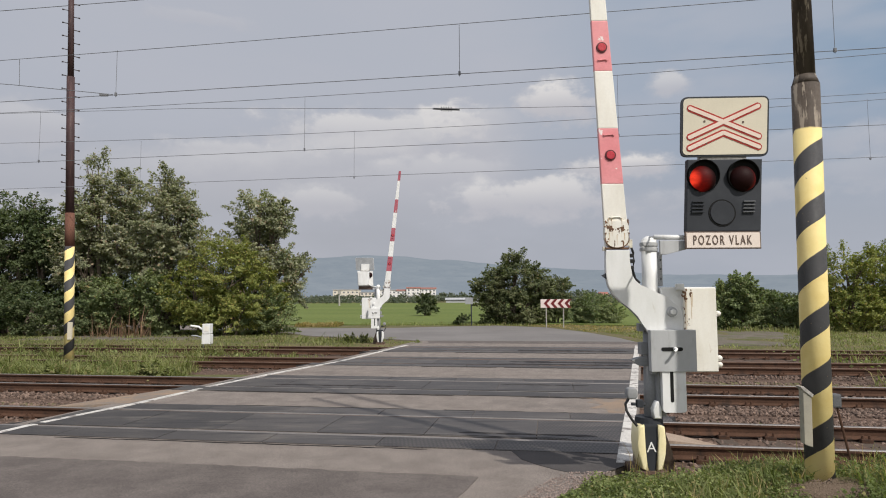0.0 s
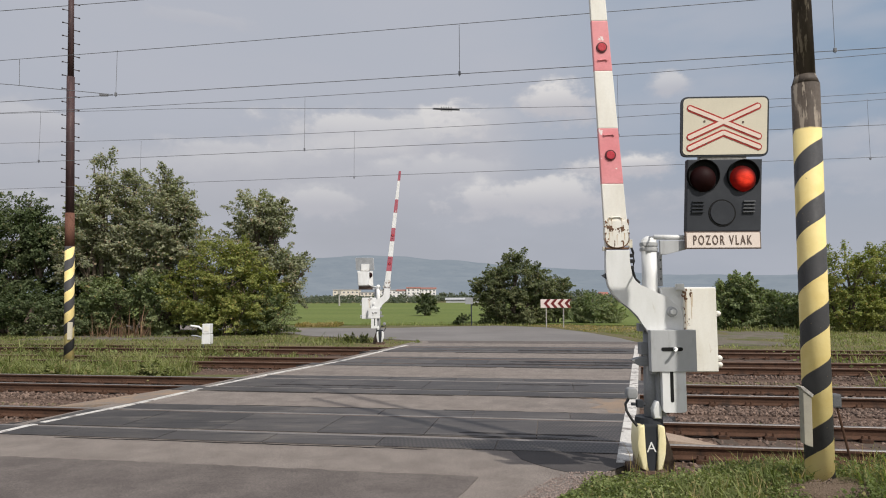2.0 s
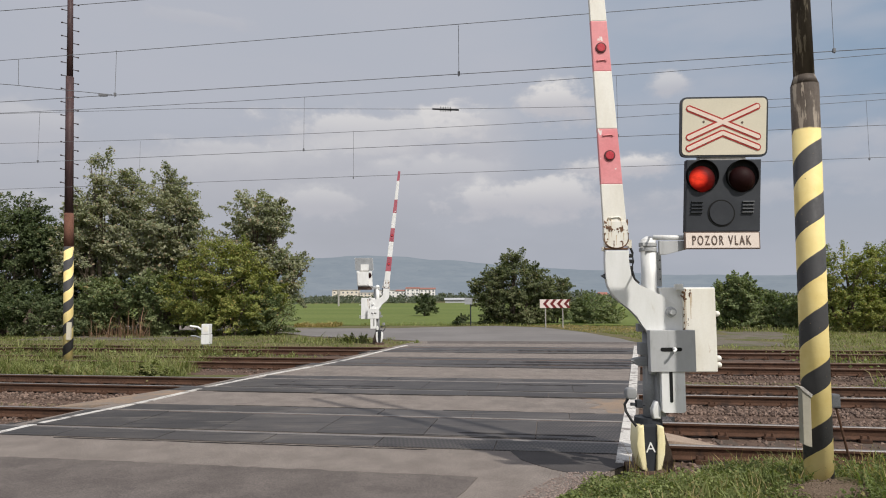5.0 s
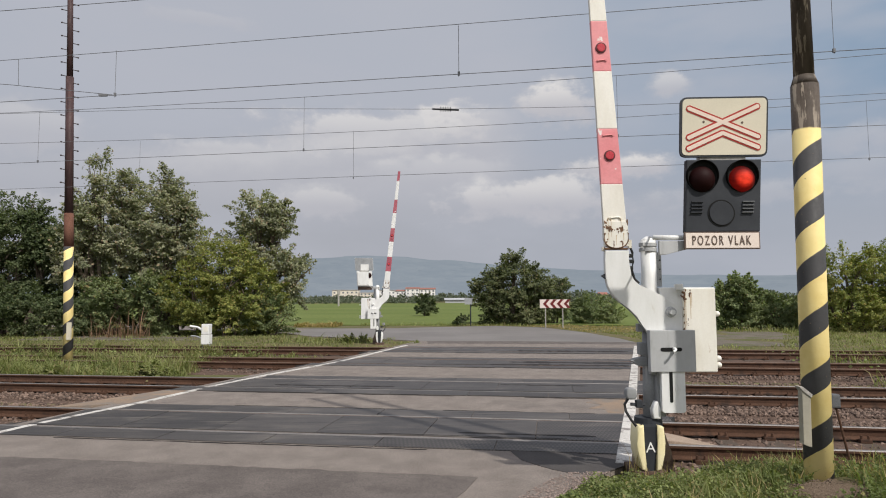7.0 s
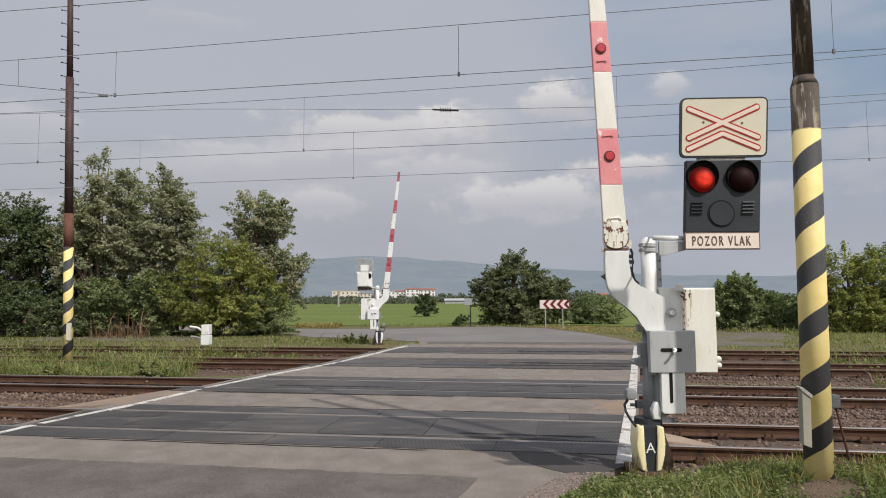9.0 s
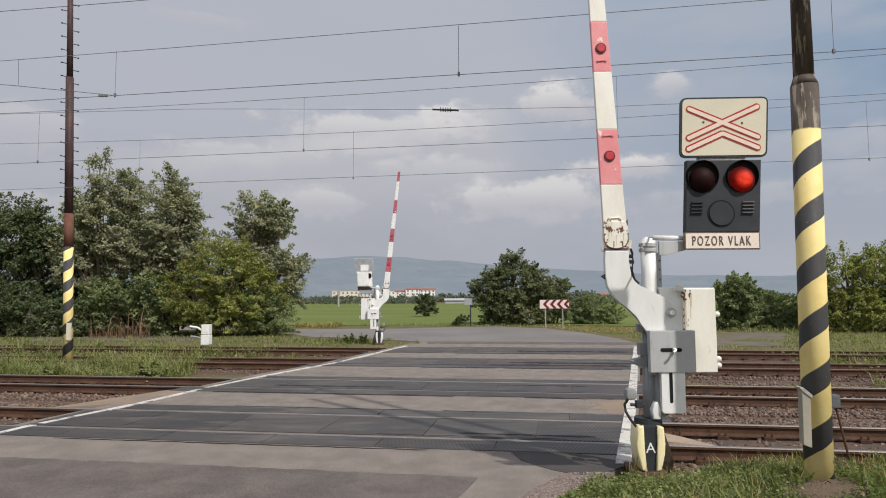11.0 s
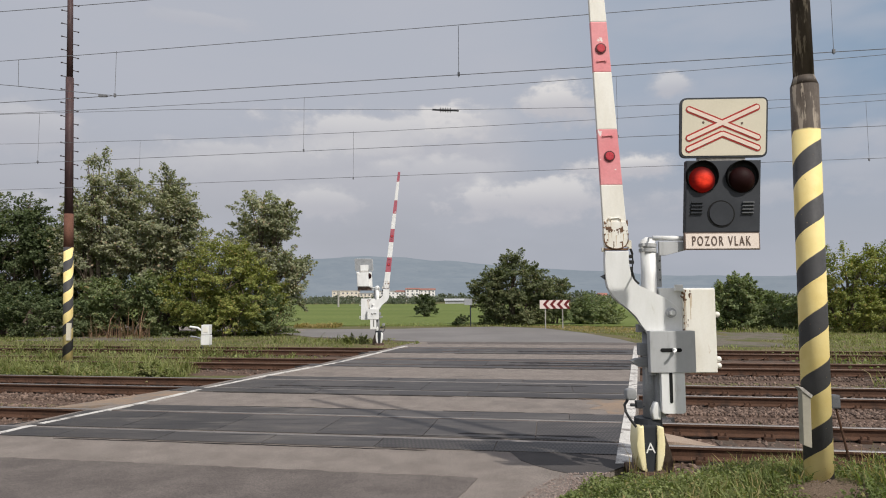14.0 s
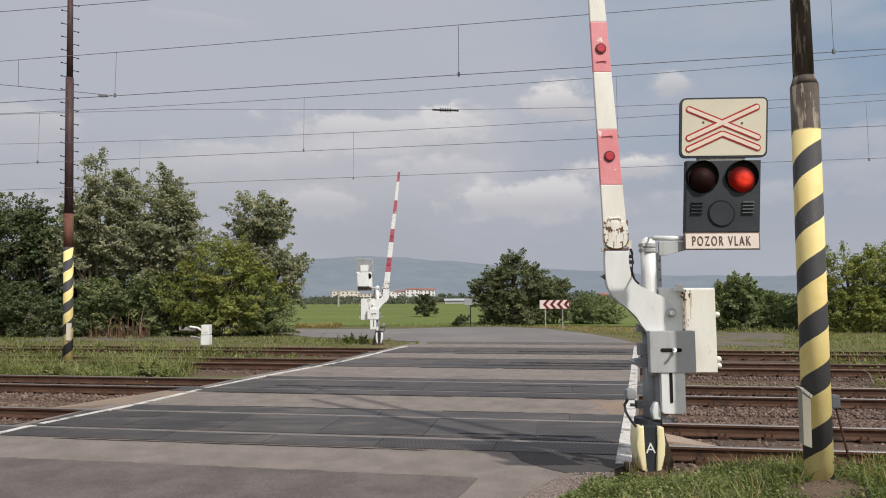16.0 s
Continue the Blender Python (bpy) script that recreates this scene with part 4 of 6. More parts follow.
def make_signal():
    s = thing("level_crossing_signal", "crossing signal with red cross board, two red lamps and warning plate", "crossing signal", 2.25, 7.0, 2.3, 0, "signals")
    ox, oy, oz = 2.25, 7.0, 2.3

    def q(x, z):
        return x - ox, z - oz

    # arm
    bm = bmesh.new()
    tube(bm, (0.50, 1.60, 0.315), (0.44, 0.06, 0.155), 0.012, 0.012, 12)
    tube(bm, (0.05, 0.06, 0.165), (0.44, 0.03, 0.155), 0.027, 0.027, 12)
    arm = part("arm", bm, M["white"], s, "white tubular arm", True)
    bm = plate(bmesh.new(), [(0.09, 0.12), (0.09, -0.03), (0.16, -0.03), (0.40, 0.03), (0.40, 0.12)], -0.02, 0.03, 0.006)
    part("arm_web", bm, M["grey"], arm)
    # housing
    A, B, C, D = q(2.615, 2.51), q(3.414, 2.515), q(3.46, 3.30), q(2.655, 3.295)
    bm = plate(bmesh.new(), [A, B, C, D], -0.06, 0.03, 0.012)
    hs = part("lamp_housing", bm, M["dark"], s, "dark grey lamp housing")
    for n, (x, z) in enumerate(((2.808, 3.092), (3.238, 3.092))):
        x, z = q(x, z)
        z += 0.02
        # hood: open cylinder, longer at the top
        seg = 36
        verts, faces = [], []
        for i in range(seg):
            a = 2 * math.pi * i / seg
            ca, sa = math.cos(a), math.sin(a)
            deep = -0.070 - 0.060 * max(0.0, 0.5 + 0.5 * sa) ** 0.8
            for r, y in ((0.172, -0.055), (0.172, deep), (0.164, deep), (0.164, -0.05)):
                verts.append((x + r * ca, y, z + r * sa))
        for i in range(seg):
            j = (i + 1) % seg
            for c in range(3):
                faces.append((i * 4 + c, j * 4 + c, j * 4 + c + 1, i * 4 + c + 1))
        hood = part("lamp_hood", (verts, faces), M["hood"], hs, "black visor hood", True)
        bm = bmesh.new()
        tube(bm, (x, -0.050, z), (x, -0.066, z), 0.166, 0.166, 32)
        part("lamp_backing", bm, M["slot"], hood)
        bm = bmesh.new()
        bmesh.ops.create_uvsphere(bm, u_segments=32, v_segments=16, radius=0.152)
        lens = part("lamp_optic", bm, M["optic"], hs, "red lamp optic", True)
        lens.location = (x, -0.012, z - 0.03)
        LAMPS.append((lens, x, z - 0.03))
    bm = plate(bmesh.new(), [q(2.80, 2.55), q(3.37, 2.55), q(3.40, 3.26), q(2.82, 3.26)], 0.03, 0.22, 0.015)
    rear = part("rear_case", bm, M["white"], hs, "white rear case")
    bm = plate(bmesh.new(), [q(2.83, 3.30), q(3.25, 3.30), q(3.25, 3.66), q(2.83, 3.66)], 0.0, 0.05, 0.01)
    part("rear_bracket", bm, M["white"], rear)
    for zz in (2.66, 3.1):
        bm = plate(bmesh.new(), [q(3.24, zz), q(3.30, zz), q(3.30, zz + 0.07), q(3.24, zz + 0.07)], 0.215, 0.235)
        part("case_latch", bm, M["dark"], rear)
    x, z = q(3.004, 2.712)
    bm = bmesh.new()
    tube(bm, (x, -0.05, z), (x, -0.066, z), 0.148, 0.146, 32)
    blank = part("blank_lamp", bm, M["slot"], hs, "blanked round lamp opening")
    bm = bmesh.new()
    tube(bm, (x, -0.06, z), (x, -0.074, z), 0.134, 0.128, 32)
    part("blank_disc", bm, M["dark"], blank)
    for cx in (2.735, 3.285):
        for i in range(4):
            x, z = q(cx + 0.004 * i, 2.715 + 0.038 * i)
            bm = bmesh.new()
            plate(bm, [(x - 0.065, z), (x + 0.065, z), (x + 0.06, z + 0.013), (x - 0.06, z + 0.013)], -0.083, -0.055)
            # left row darker: the shadow lying on it is put into its colour
            part("louvre", bm, M["dark"] if cx < 3 else M["louvre"], hs)
    # warning plate
    x, z = q(2.994, 2.415)
    bm = bmesh.new()
    box(bm, x - 0.405, x + 0.405, -0.085, -0.055, z - 0.093, z + 0.093, 0.006)
    pl = part("plate_frame", bm, M["letter"], s, "dark brown plate frame")
    bm = bmesh.new()
    box(bm, x - 0.392, x + 0.392, -0.090, -0.07, z - 0.081, z + 0.081, 0.004)
    part("warning_plate", bm, M["plate"], pl, "cream warning plate")
    lettering("plate_words", "POZOR VLAK", 0.142, M["letter"], pl, x - 0.012, -0.0935, z - 0.004, 0.575, "brown capital letters", 1.36)
    # cross board
    corners = [(2.582, 3.325), (3.530, 3.332), (3.570, 4.0), (2.610, 3.988)]

    def board(shrink, r):
        cx, cz = sum(c[0] for c in corners) / 4, sum(c[1] for c in corners) / 4
        pts = []
        P = [Vector((c[0] - math.copysign(shrink, c[0] - cx), c[1] - math.copysign(shrink, c[1] - cz))) for c in corners]
        for i in range(4):
            p, a, b = P[i], (P[i - 1] - P[i]).normalized(), (P[(i + 1) % 4] - P[i]).normalized()
            for t in range(6):
                u = t / 5
                e = p + a * r * (1 - u) ** 2 + b * r * u ** 2
                pts.append(q(e.x, e.y))
        return pts

    bm = plate(bmesh.new(), board(0.0, 0.07), -0.055, -0.02, 0.004)
    cb = part("board_frame", bm, M["dark"], s, "black rounded board frame")
    bm = plate(bmesh.new(), board(0.020, 0.055), -0.060, -0.04)
    part("board_face", bm, M["board"], cb, "cream reflective board")
    bm = plate(bmesh.new(), board(0.006, 0.066), -0.021, -0.014)
    part("board_back", bm, M["steel_grey"], cb)
    bars = [((2.690, 3.862), (3.440, 3.545)), ((3.446, 3.887), (2.676, 3.535)), ((2.670, 3.414), (3.050, 3.588)), ((3.050, 3.588), (3.434, 3.428))]
    for w, y0, y1, mt, nm in ((0.078, -0.064, -0.058, M["sign_red"], "cross_outline"), (0.042, -0.068, -0.060, M["sign_white"], "cross_bar")):
        for i, (a, c) in enumerate(bars):
            dy = 0.0004 * i
            bm = plate(bmesh.new(), bar_outline(q(*a), q(*c), w), y0 - dy, y1)
            part(nm, bm, mt, cb)
    for x, z in ((2.85, 3.715), (3.27, 3.705), (2.86, 3.475), (3.26, 3.48), (2.84, 3.52), (3.25, 3.53)):
        x, z = q(x, z)
        bm = tube(bmesh.new(), (x, -0.058, z), (x, -0.0665, z), 0.014, 0.011, 8)
        part("rivet", bm, M["letter"], cb)
    bm = bmesh.new()
    x0, x1 = q(2.80, 0)[0], q(3.30, 0)[0]
    box(bm, x0, x1, -0.04, 0.05, q(0, 3.28)[1], q(0, 3.37)[1], 0.004)
    part("board_bracket", bm, M["concrete"], s)
    s.matrix_world = pose(1.843, 5.733, 2.2095) @ Matrix.Diagonal((0.819, 0.819, 0.819, 1))
    return s


signal = make_signal()
far_barrier = copy_thing(barrier, pose(-2.66, 27.45, 0.0))
far_barrier.matrix_world = pose(-2.66, 27.45, 0.0) @ Matrix.Diagonal((-1, 1, 0.98, 1))
bpy.data.objects.remove([o for o in far_barrier.children if o.name.startswith("foot_letter")][0])
hinge = Matrix.Translation((-0.296, 0.0, 2.335))
for o in far_barrier.children:
    if o.name.startswith("beam") and not o.name.startswith("beam_carrier"):
        o.matrix_basis = hinge @ pose(0, 0, 0, 0, -3.2, 0) @ Matrix.Diagonal((0.95, 1, 1.03, 1)) @ hinge.inverted()
for o in far_barrier.children:
    if o.name.startswith("foot_guard"):
        o.data = o.data.copy()
        o.data.materials[0] = M["white"]
        o["label"] = "white foot guard"
far_signal = copy_thing(signal, pose(-2.70, 27.95, 2.21, 0, 0, 180))
# the far ones: crimson bands, light grey back of the housing
for top, was, now in ((far_barrier, M["red"], M["red_far"]), (far_barrier, M["cream"], M["white"]), (far_barrier, M["grey"], M["white"]), (far_signal, M["dark"], M["white"])):
    for o in top.children_recursive:
        if o.type == "MESH" and o.data.materials and o.data.materials[0] == was:
            o.data = o.data.copy()
            o.data.materials[0] = now


# ---- masts ----
def make_masts():
    bm = bmesh.new()
    tube(bm, (-0.003, 0, -0.6), (0.048, 0, 3.97), 0.132, 0.132, 32)
    near = thing("catenary_mast", "tall steel mast with yellow and black bands and peeling upper paint", "mast", 3.68, 6.52, 0, 0, "masts")
    part("lower_tube", bm, M["mast_near"], near, "yellow and black striped lower tube", True)
    bm = bmesh.new()
    tube(bm, (0.048, 0, 3.965), (0.046, 0, 4.07), 0.132, 0.098, 32)
    tube(bm, (0.046, 0, 4.06), (0.05, 0, 7.4), 0.098, 0.072, 32)
    tube(bm, (0.05, 0, 7.4), (0.06, 0, 13.2), 0.072, 0.06, 24)
    part("upper_tube", bm, M["mast_near"], near, "dark weathered upper tube", True)
    bm = bmesh.new()
    plate(bm, [(-0.215, 0.92), (-0.195, 0.925), (-0.135, 0.87), (-0.143, 0.37), (-0.18, 0.38), (-0.222, 0.40)], -0.17, -0.09, 0.006)
    part("side_board", bm, M["board_old"], near, "dull grey narrow board strapped to the mast")
    bm = bmesh.new()
    plate(bm, [(-0.245, 0.945), (-0.21, 0.945), (-0.12, 0.87), (-0.13, 0.84), (-0.215, 0.905)], -0.18, -0.085, 0.004)
    part("board_cap", bm, M["concrete"], near)
    near.matrix_world = pose(3.301, 5.85, 0.185) @ Matrix.Diagonal((0.897, 0.897, 0.897, 1))
    far = thing("catenary_mast", "tall rusty brown mast with climbing rungs and striped foot", "mast", -11.76, 20.6, 0, 0, "masts")

    def at(z):
        return -0.033 * z

    for name, zs, rs in (("lower_tube", (-0.3, 3.55), (0.146, 0.14)), ("middle_tube", (3.54, 4.6), (0.142, 0.138)), ("middle_tube", (4.59, 9.05), (0.128, 0.118)), ("upper_tube", (9.04, 12.6), (0.095, 0.08))):
        bm = bmesh.new()
        tube(bm, (at(zs[0]), 0, zs[0]), (at(zs[1]), 0, zs[1]), rs[0], rs[1], 24)
        part(name, bm, M["mast_rust"] if zs[0] == 3.54 else M["mast_far"], far, "", True)
    for i in range(36):
        z = 4.9 + 0.22 * i
        side = -1 if i % 2 else 1
        bm = bmesh.new()
        tube(bm, (at(z) + side * 0.08, 0, z), (at(z) + side * 0.27, 0, z - side * 0.045), 0.013, 0.013, 6)
        tube(bm, (at(z) + side * 0.25, 0, z - side * 0.042), (at(z) + side * 0.29, 0, z - side * 0.048), 0.024, 0.024, 6)
        part("rung", bm, M["rung"], far)
    bm = bmesh.new()
    box(bm, 0.01, 0.14, -0.175, -0.1, 0.60, 1.14, 0.01)
    part("number_plate", bm, M["board"], far, "plain dull cream plate")


make_masts()


# ---- overhead line ----
def make_wires():
    def wire(name, label, pts, r=0.009):
        whole(name, path_tube(pts, r * 0.8), M["wire"], label, "overhead wire", "overhead wires", smooth=True)

    def along(y0, zs, x0=-60.0, x1=60.0, n=40):
        """Points along a track; zs gives heights at x places."""
        xs = np.linspace(x0, x1, n)
        return [(x, y0 + SLOPE * x, float(np.interp(x, [a for a, _ in zs], [b for _, b in zs]))) for x in xs]

    def sag(low, at, k):
        return [(x, low + k * (x - at) ** 2) for x in np.arange(-62, 63, 2.0)]

    contact, carrier = "thin dark contact wire above a track", "thin dark carrier wire above a track"
    wire("contact_wire", contact, along(9.9, [(-60, 5.29), (60, 5.29)]), 0.007)
    wire("carrier_wire", carrier, along(9.9, [(-60, 6.05), (-6.2, 6.04), (0.3, 6.09), (4.4, 6.12), (60, 6.3)]), 0.0062)
    wire("contact_wire", contact, along(14.4, [(-60, 5.28), (60, 5.28)]), 0.0075)
    wire("carrier_wire", carrier, along(14.4, sag(6.545, -5.0, 0.00105)), 0.0075)
    wire("contact_wire", contact, along(18.0, [(-60, 5.325), (60, 5.325)]), 0.008)
    wire("carrier_wire", carrier, along(18.0, sag(6.63, -1.5, 0.00110)), 0.008)
    wire("carrier_wire", "thin anchor wire with an insulator", along(16.0, [(-60, 8.4), (-6.56, 6.94), (0.1, 6.56), (3.78, 6.43), (7.93, 6.38), (60, 6.9)], n=80), 0.007)
    wire("feeder_wire", "thick dark feeder wire high over the masts", along(20.0, [(-60, 12.6), (-15, 12.19), (-9.7, 12.15), (60, 12.4)]), 0.014)
    wire("contact_wire", "thin wire joining the contact wire", [(-11.0, 11.73, 6.05), (-7.56, 11.14, 5.59), (-5.6, 10.82, 5.30)], 0.007)
    for y0, top, xs in ((9.9, 6.07, (0.27, -5.55, 5.58)), (14.4, 6.56, (-3.22, -10.12, 3.8)), (18.0, 6.66, (-2.54, 10.83, -9.19))):
        for x in xs:
            y = y0 + SLOPE * x
            up = top + (0.08 if x > 3.5 and y0 > 10 else 0) + (0.09 if x > 10 else 0)
            v, f = path_tube([(x, y, 5.25), (x, y, up)], 0.0042)
            whole("dropper", (v, f), M["wire"], "thin dropper wire between carrier and contact wire", "overhead wire", "droppers")
            bm = bmesh.new()
            box(bm, x - 0.018, x + 0.018, y - 0.015, y + 0.015, 5.27, 5.33, 0.005)
            whole("wire_clamp", bm, M["wire"], "small dark clamp on the contact wire", "clamp", "wire clamps")
    whole("dropper", path_tube([(-7.4, 9.9 + SLOPE * -7.4, 5.58), (-7.42, 9.9 + SLOPE * -7.42, 6.045)], 0.0042), M["wire"], "thin dropper wire between carrier and contact wire", "overhead wire", "droppers")
    x, y, z = -5.75, 9.9 + SLOPE * -5.75, 5.30
    bm = bmesh.new()
    box(bm, x - 0.09, x + 0.05, y - 0.02, y + 0.02, z - 0.02, z + 0.02, 0.006)
    whole("wire_clamp", bm, M["wire"], "small dark splice clamp on the contact wire", "clamp", "wire clamps")
    ins = thing("wire_insulator", "ribbed dark insulator in an anchor wire", "insulator", 0.1, 15.98, 6.56)
    bm = bmesh.new()
    tube(bm, (-0.33, 0.05, 0.02), (0.33, -0.05, -0.04), 0.022, 0.022, 10)
    rod = part("rod", bm, M["black"], ins)
    for i in range(5):
        u = -0.12 + 0.06 * i
        bm = bmesh.new()
        tube(bm, (u - 0.012, -u * 0.16, -0.005 - u * 0.08), (u + 0.012, -u * 0.16, -0.005 - u * 0.08), 0.062, 0.050, 16)
        part("shed", bm, M["black"], rod)


make_wires()


# ---- small track-side things ----
def make_trackside():
    c = thing("trackside_cabinet", "small white trackside signal cabinet with a side arm", "cabinet", -9.42, 26.1, -0.03)
    bm = bmesh.new()
    box(bm, -0.19, 0.21, -0.2, 0.2, 0.10, 0.49, 0.03)
    part("lower_box", bm, M["white"], c)
    bm = bmesh.new()
    box(bm, -0.17, 0.19, -0.2, 0.2, 0.505, 0.90, 0.03)
    up = part("upper_box", bm, M["white"], c)
    bm = bmesh.new()
    box(bm, -0.08, 0.14, -0.21, -0.195, 0.60, 0.80, 0.01)
    part("lid", bm, M["cream"], up)
    v, f = path_tube([(-0.2, -0.1, 0.68), (-0.38, -0.1, 0.78), (-0.75, -0.1, 0.82)], 0.045, 8)
    part("side_arm", (v, f), M["white"], c, "", True)
    v, f = path_tube([(-0.2, -0.1, 0.35), (-0.45, -0.1, 0.42), (-0.7, -0.1, 0.44)], 0.03, 8)
    part("side_arm", (v, f), M["steel_grey"], c, "", True)
    for x in (-0.17, 0.18):
        bm = bmesh.new()
        tube(bm, (x, 0, -0.2), (x, 0, 0.14), 0.03, 0.03, 8)
        part("leg", bm, M["steel_grey"], c)
    c.scale = (0.84, 0.9, 1.0)
    d = thing("ground_marker", "small dark grey box on a thin leaning iron rod", "marker", 4.33, 7.0, -0.02)
    bm = bmesh.new()
    tube(bm, (0.0, 0, -0.1), (-0.17, 0, 0.70), 0.014, 0.012, 8)
    part("rod", bm, M["rust"], d)
    bm = bmesh.new()
    box(bm, -0.235, -0.135, -0.05, 0.05, 0.66, 0.80, 0.02)
    part("head", bm, M["louvre"], d)
    # bend marker board
    s = thing("chevron_sign", "red and white chevron board on two grey posts", "road sign", 7.03, 41.2, 0)
    for x in (-0.57, 0.60):
        bm = bmesh.new()
        tube(bm, (x, 0.05, -0.2), (x, 0.05, 1.75), 0.04, 0.04, 10)
        part("post", bm, M["concrete"], s)
    bm = bmesh.new()
    box(bm, -0.99, 0.99, -0.02, 0.02, 1.20, 1.83, 0.01)
    bd = part("board", bm, M["chev_white"], s)
    bd.matrix_basis = pose(0.04, 0, 1.56) @ Matrix.Diagonal((1, 1, 0.90, 1)) @ pose(0, 0, -1.515)
    for i in range(4):
        x = -0.78 + 0.47 * i
        bm = plate(bmesh.new(), [(x, 1.515), (x + 0.25, 1.825), (x + 0.47, 1.825), (x + 0.22, 1.515), (x + 0.47, 1.205), (x + 0.25, 1.205)], -0.026, -0.015)
        part("chevron", bm, M["chev_red"], bd)
    s.scale = (0.93, 1.0, 0.96)
    p = thing("road_sign", "grey back of a small road sign on a post", "road sign", 1.95, 45.4, 0)
    bm = bmesh.new()
    tube(bm, (0, 0, -0.2), (0, 0, 1.85), 0.045, 0.045, 10)
    part("post", bm, M["dark"], p)
    bm = bmesh.new()
    box(bm, -0.42, 0.12, -0.05, -0.02, 1.45, 1.9, 0.01)
    part("plate", bm, M["steel_grey"], p)
    bm = bmesh.new()
    slab(bm, [(-20.5, 31.2), (-11.2, 30.2), (-11.2, 33.0), (-14, 34.4), (-20.5, 34.6)], -0.12, -0.03)
    whole("gravel_patch", bm, M["gravel"], "bare grey gravel beside the far track", "gravel", kind="structure")
    bm = bmesh.new()
    slab(bm, [(10.3, 25.4), (14.5, 24.8), (16.6, 30.0), (18.2, 35.8), (15.0, 36.2), (12.6, 31.0)], -0.12, -0.028)
    whole("gravel_patch", bm, M["gravel"], "bare grey gravel beside the far track", "gravel", kind="structure")


make_trackside()


# ---- sky and distance ----
def make_sky_backdrop():
    """A far curved sheet of drifting cloud behind everything that is seen."""
    R = 4000.0
    az = np.radians(np.linspace(-56, 56, 57))
    hs = np.linspace(-150, 2350, 12)
    verts = [(R * math.sin(a), R * math.cos(a), h) for h in hs for a in az]
    n = len(az)
    faces = [(j * n + i, j * n + i + 1, (j + 1) * n + i + 1, (j + 1) * n + i) for j in range(len(hs) - 1) for i in range(n - 1)]
    m, nt, bsdf, out = nodes_of("cloudy_sky")
    m.cycles.emission_sampling = "NONE"
    xyz = nt.nodes.new("ShaderNodeSeparateXYZ")
    nt.links.new(coords(nt), xyz.inputs[0])
    u = calc(nt, "ARCTAN2", xyz.outputs[0], xyz.outputs[1])
    v = calc(nt, "DIVIDE", xyz.outputs[2], R)
    cmb = nt.nodes.new("ShaderNodeCombineXYZ")
    nt.links.new(u, cmb.inputs[0])
    nt.links.new(v, cmb.inputs[1])
    flat = cmb.outputs[0]
    blue = mixc(nt, ramp(nt, u, 0.0, 0.66), (0.438, 0.462, 0.527), (0.250, 0.342, 0.465))
    low = mixc(nt, ramp(nt, u, -0.3, 0.6), (0.398, 0.410, 0.455), (0.385, 0.413, 0.475))
    col = mixc(nt, ramp(nt, v, 0.08, 0.30), low, blue)
    veil = noise_node(nt, flat, 3.0, 4, 0.5, (1, 2.6, 1))
    col = mixc(nt, ramp(nt, veil, 0.40, 0.66, 0.0, 0.55), col, (0.46, 0.475, 0.535))
    warp = noise_node(nt, flat, 13.0, 6, 0.6, (1, 1.5, 1))
    warp2 = noise_node(nt, flat, 30.0, 5, 0.6, (1, 1.3, 1))
    # banks of cloud: azimuth, height, half width, half height, brightness
    banks = [(-0.10, 0.262, 0.20, 0.042, 0.80), (0.03, 0.283, 0.075, 0.034, 0.95), (0.18, 0.312, 0.062, 0.038, 1.0), (0.277, 0.203, 0.085, 0.020, 1.0), (0.13, 0.160, 0.15, 0.034, 0.85), (0.0, 0.20, 0.16, 0.03, 0.45),
             (-0.184, 0.156, 0.085, 0.026, 0.7), (0.345, 0.318, 0.034, 0.020, 0.7), (0.52, 0.215, 0.12, 0.022, 0.35), (0.42, 0.150, 0.16, 0.018, 0.4), (-0.35, 0.42, 0.09, 0.012, 0.3), (-0.325, 0.222, 0.12, 0.020, 0.6), (-0.58, 0.235, 0.09, 0.03, 0.5), (0.62, 0.17, 0.12, 0.02, 0.3), (-0.62, 0.13, 0.2, 0.02, 0.4)]
    total = shine = None
    for a, h, w, t, k in banks:
        dx = calc(nt, "DIVIDE", calc(nt, "SUBTRACT", u, a), w)
        dy = calc(nt, "DIVIDE", calc(nt, "SUBTRACT", v, h), t)
        flatten = calc(nt, "MULTIPLY", calc(nt, "MAXIMUM", calc(nt, "MULTIPLY", dy, -1.0), 0.0), -0.35)
        d = calc(nt, "ADD", calc(nt, "SQRT", calc(nt, "ADD", calc(nt, "MULTIPLY", dx, dx), calc(nt, "MULTIPLY", dy, dy))), flatten)
        d = calc(nt, "ADD", d, calc(nt, "ADD", calc(nt, "MULTIPLY", calc(nt, "SUBTRACT", warp, 0.5), 1.9), calc(nt, "MULTIPLY", calc(nt, "SUBTRACT", warp2, 0.5), 0.9)))
        f = calc(nt, "MULTIPLY", ramp(nt, d, 1.06, 0.42), k)
        g = calc(nt, "MULTIPLY", f, ramp(nt, dy, -0.7, 0.7))
        total = f if total is None else calc(nt, "MAXIMUM", total, f)
        shine = g if shine is None else calc(nt, "MAXIMUM", shine, g)
    edge = calc(nt, "ADD", calc(nt, "MULTIPLY", u, 0.165), 0.297)
    over = calc(nt, "ADD", calc(nt, "SUBTRACT", edge, v), calc(nt, "MULTIPLY", calc(nt, "SUBTRACT", warp, 0.5), 0.085))
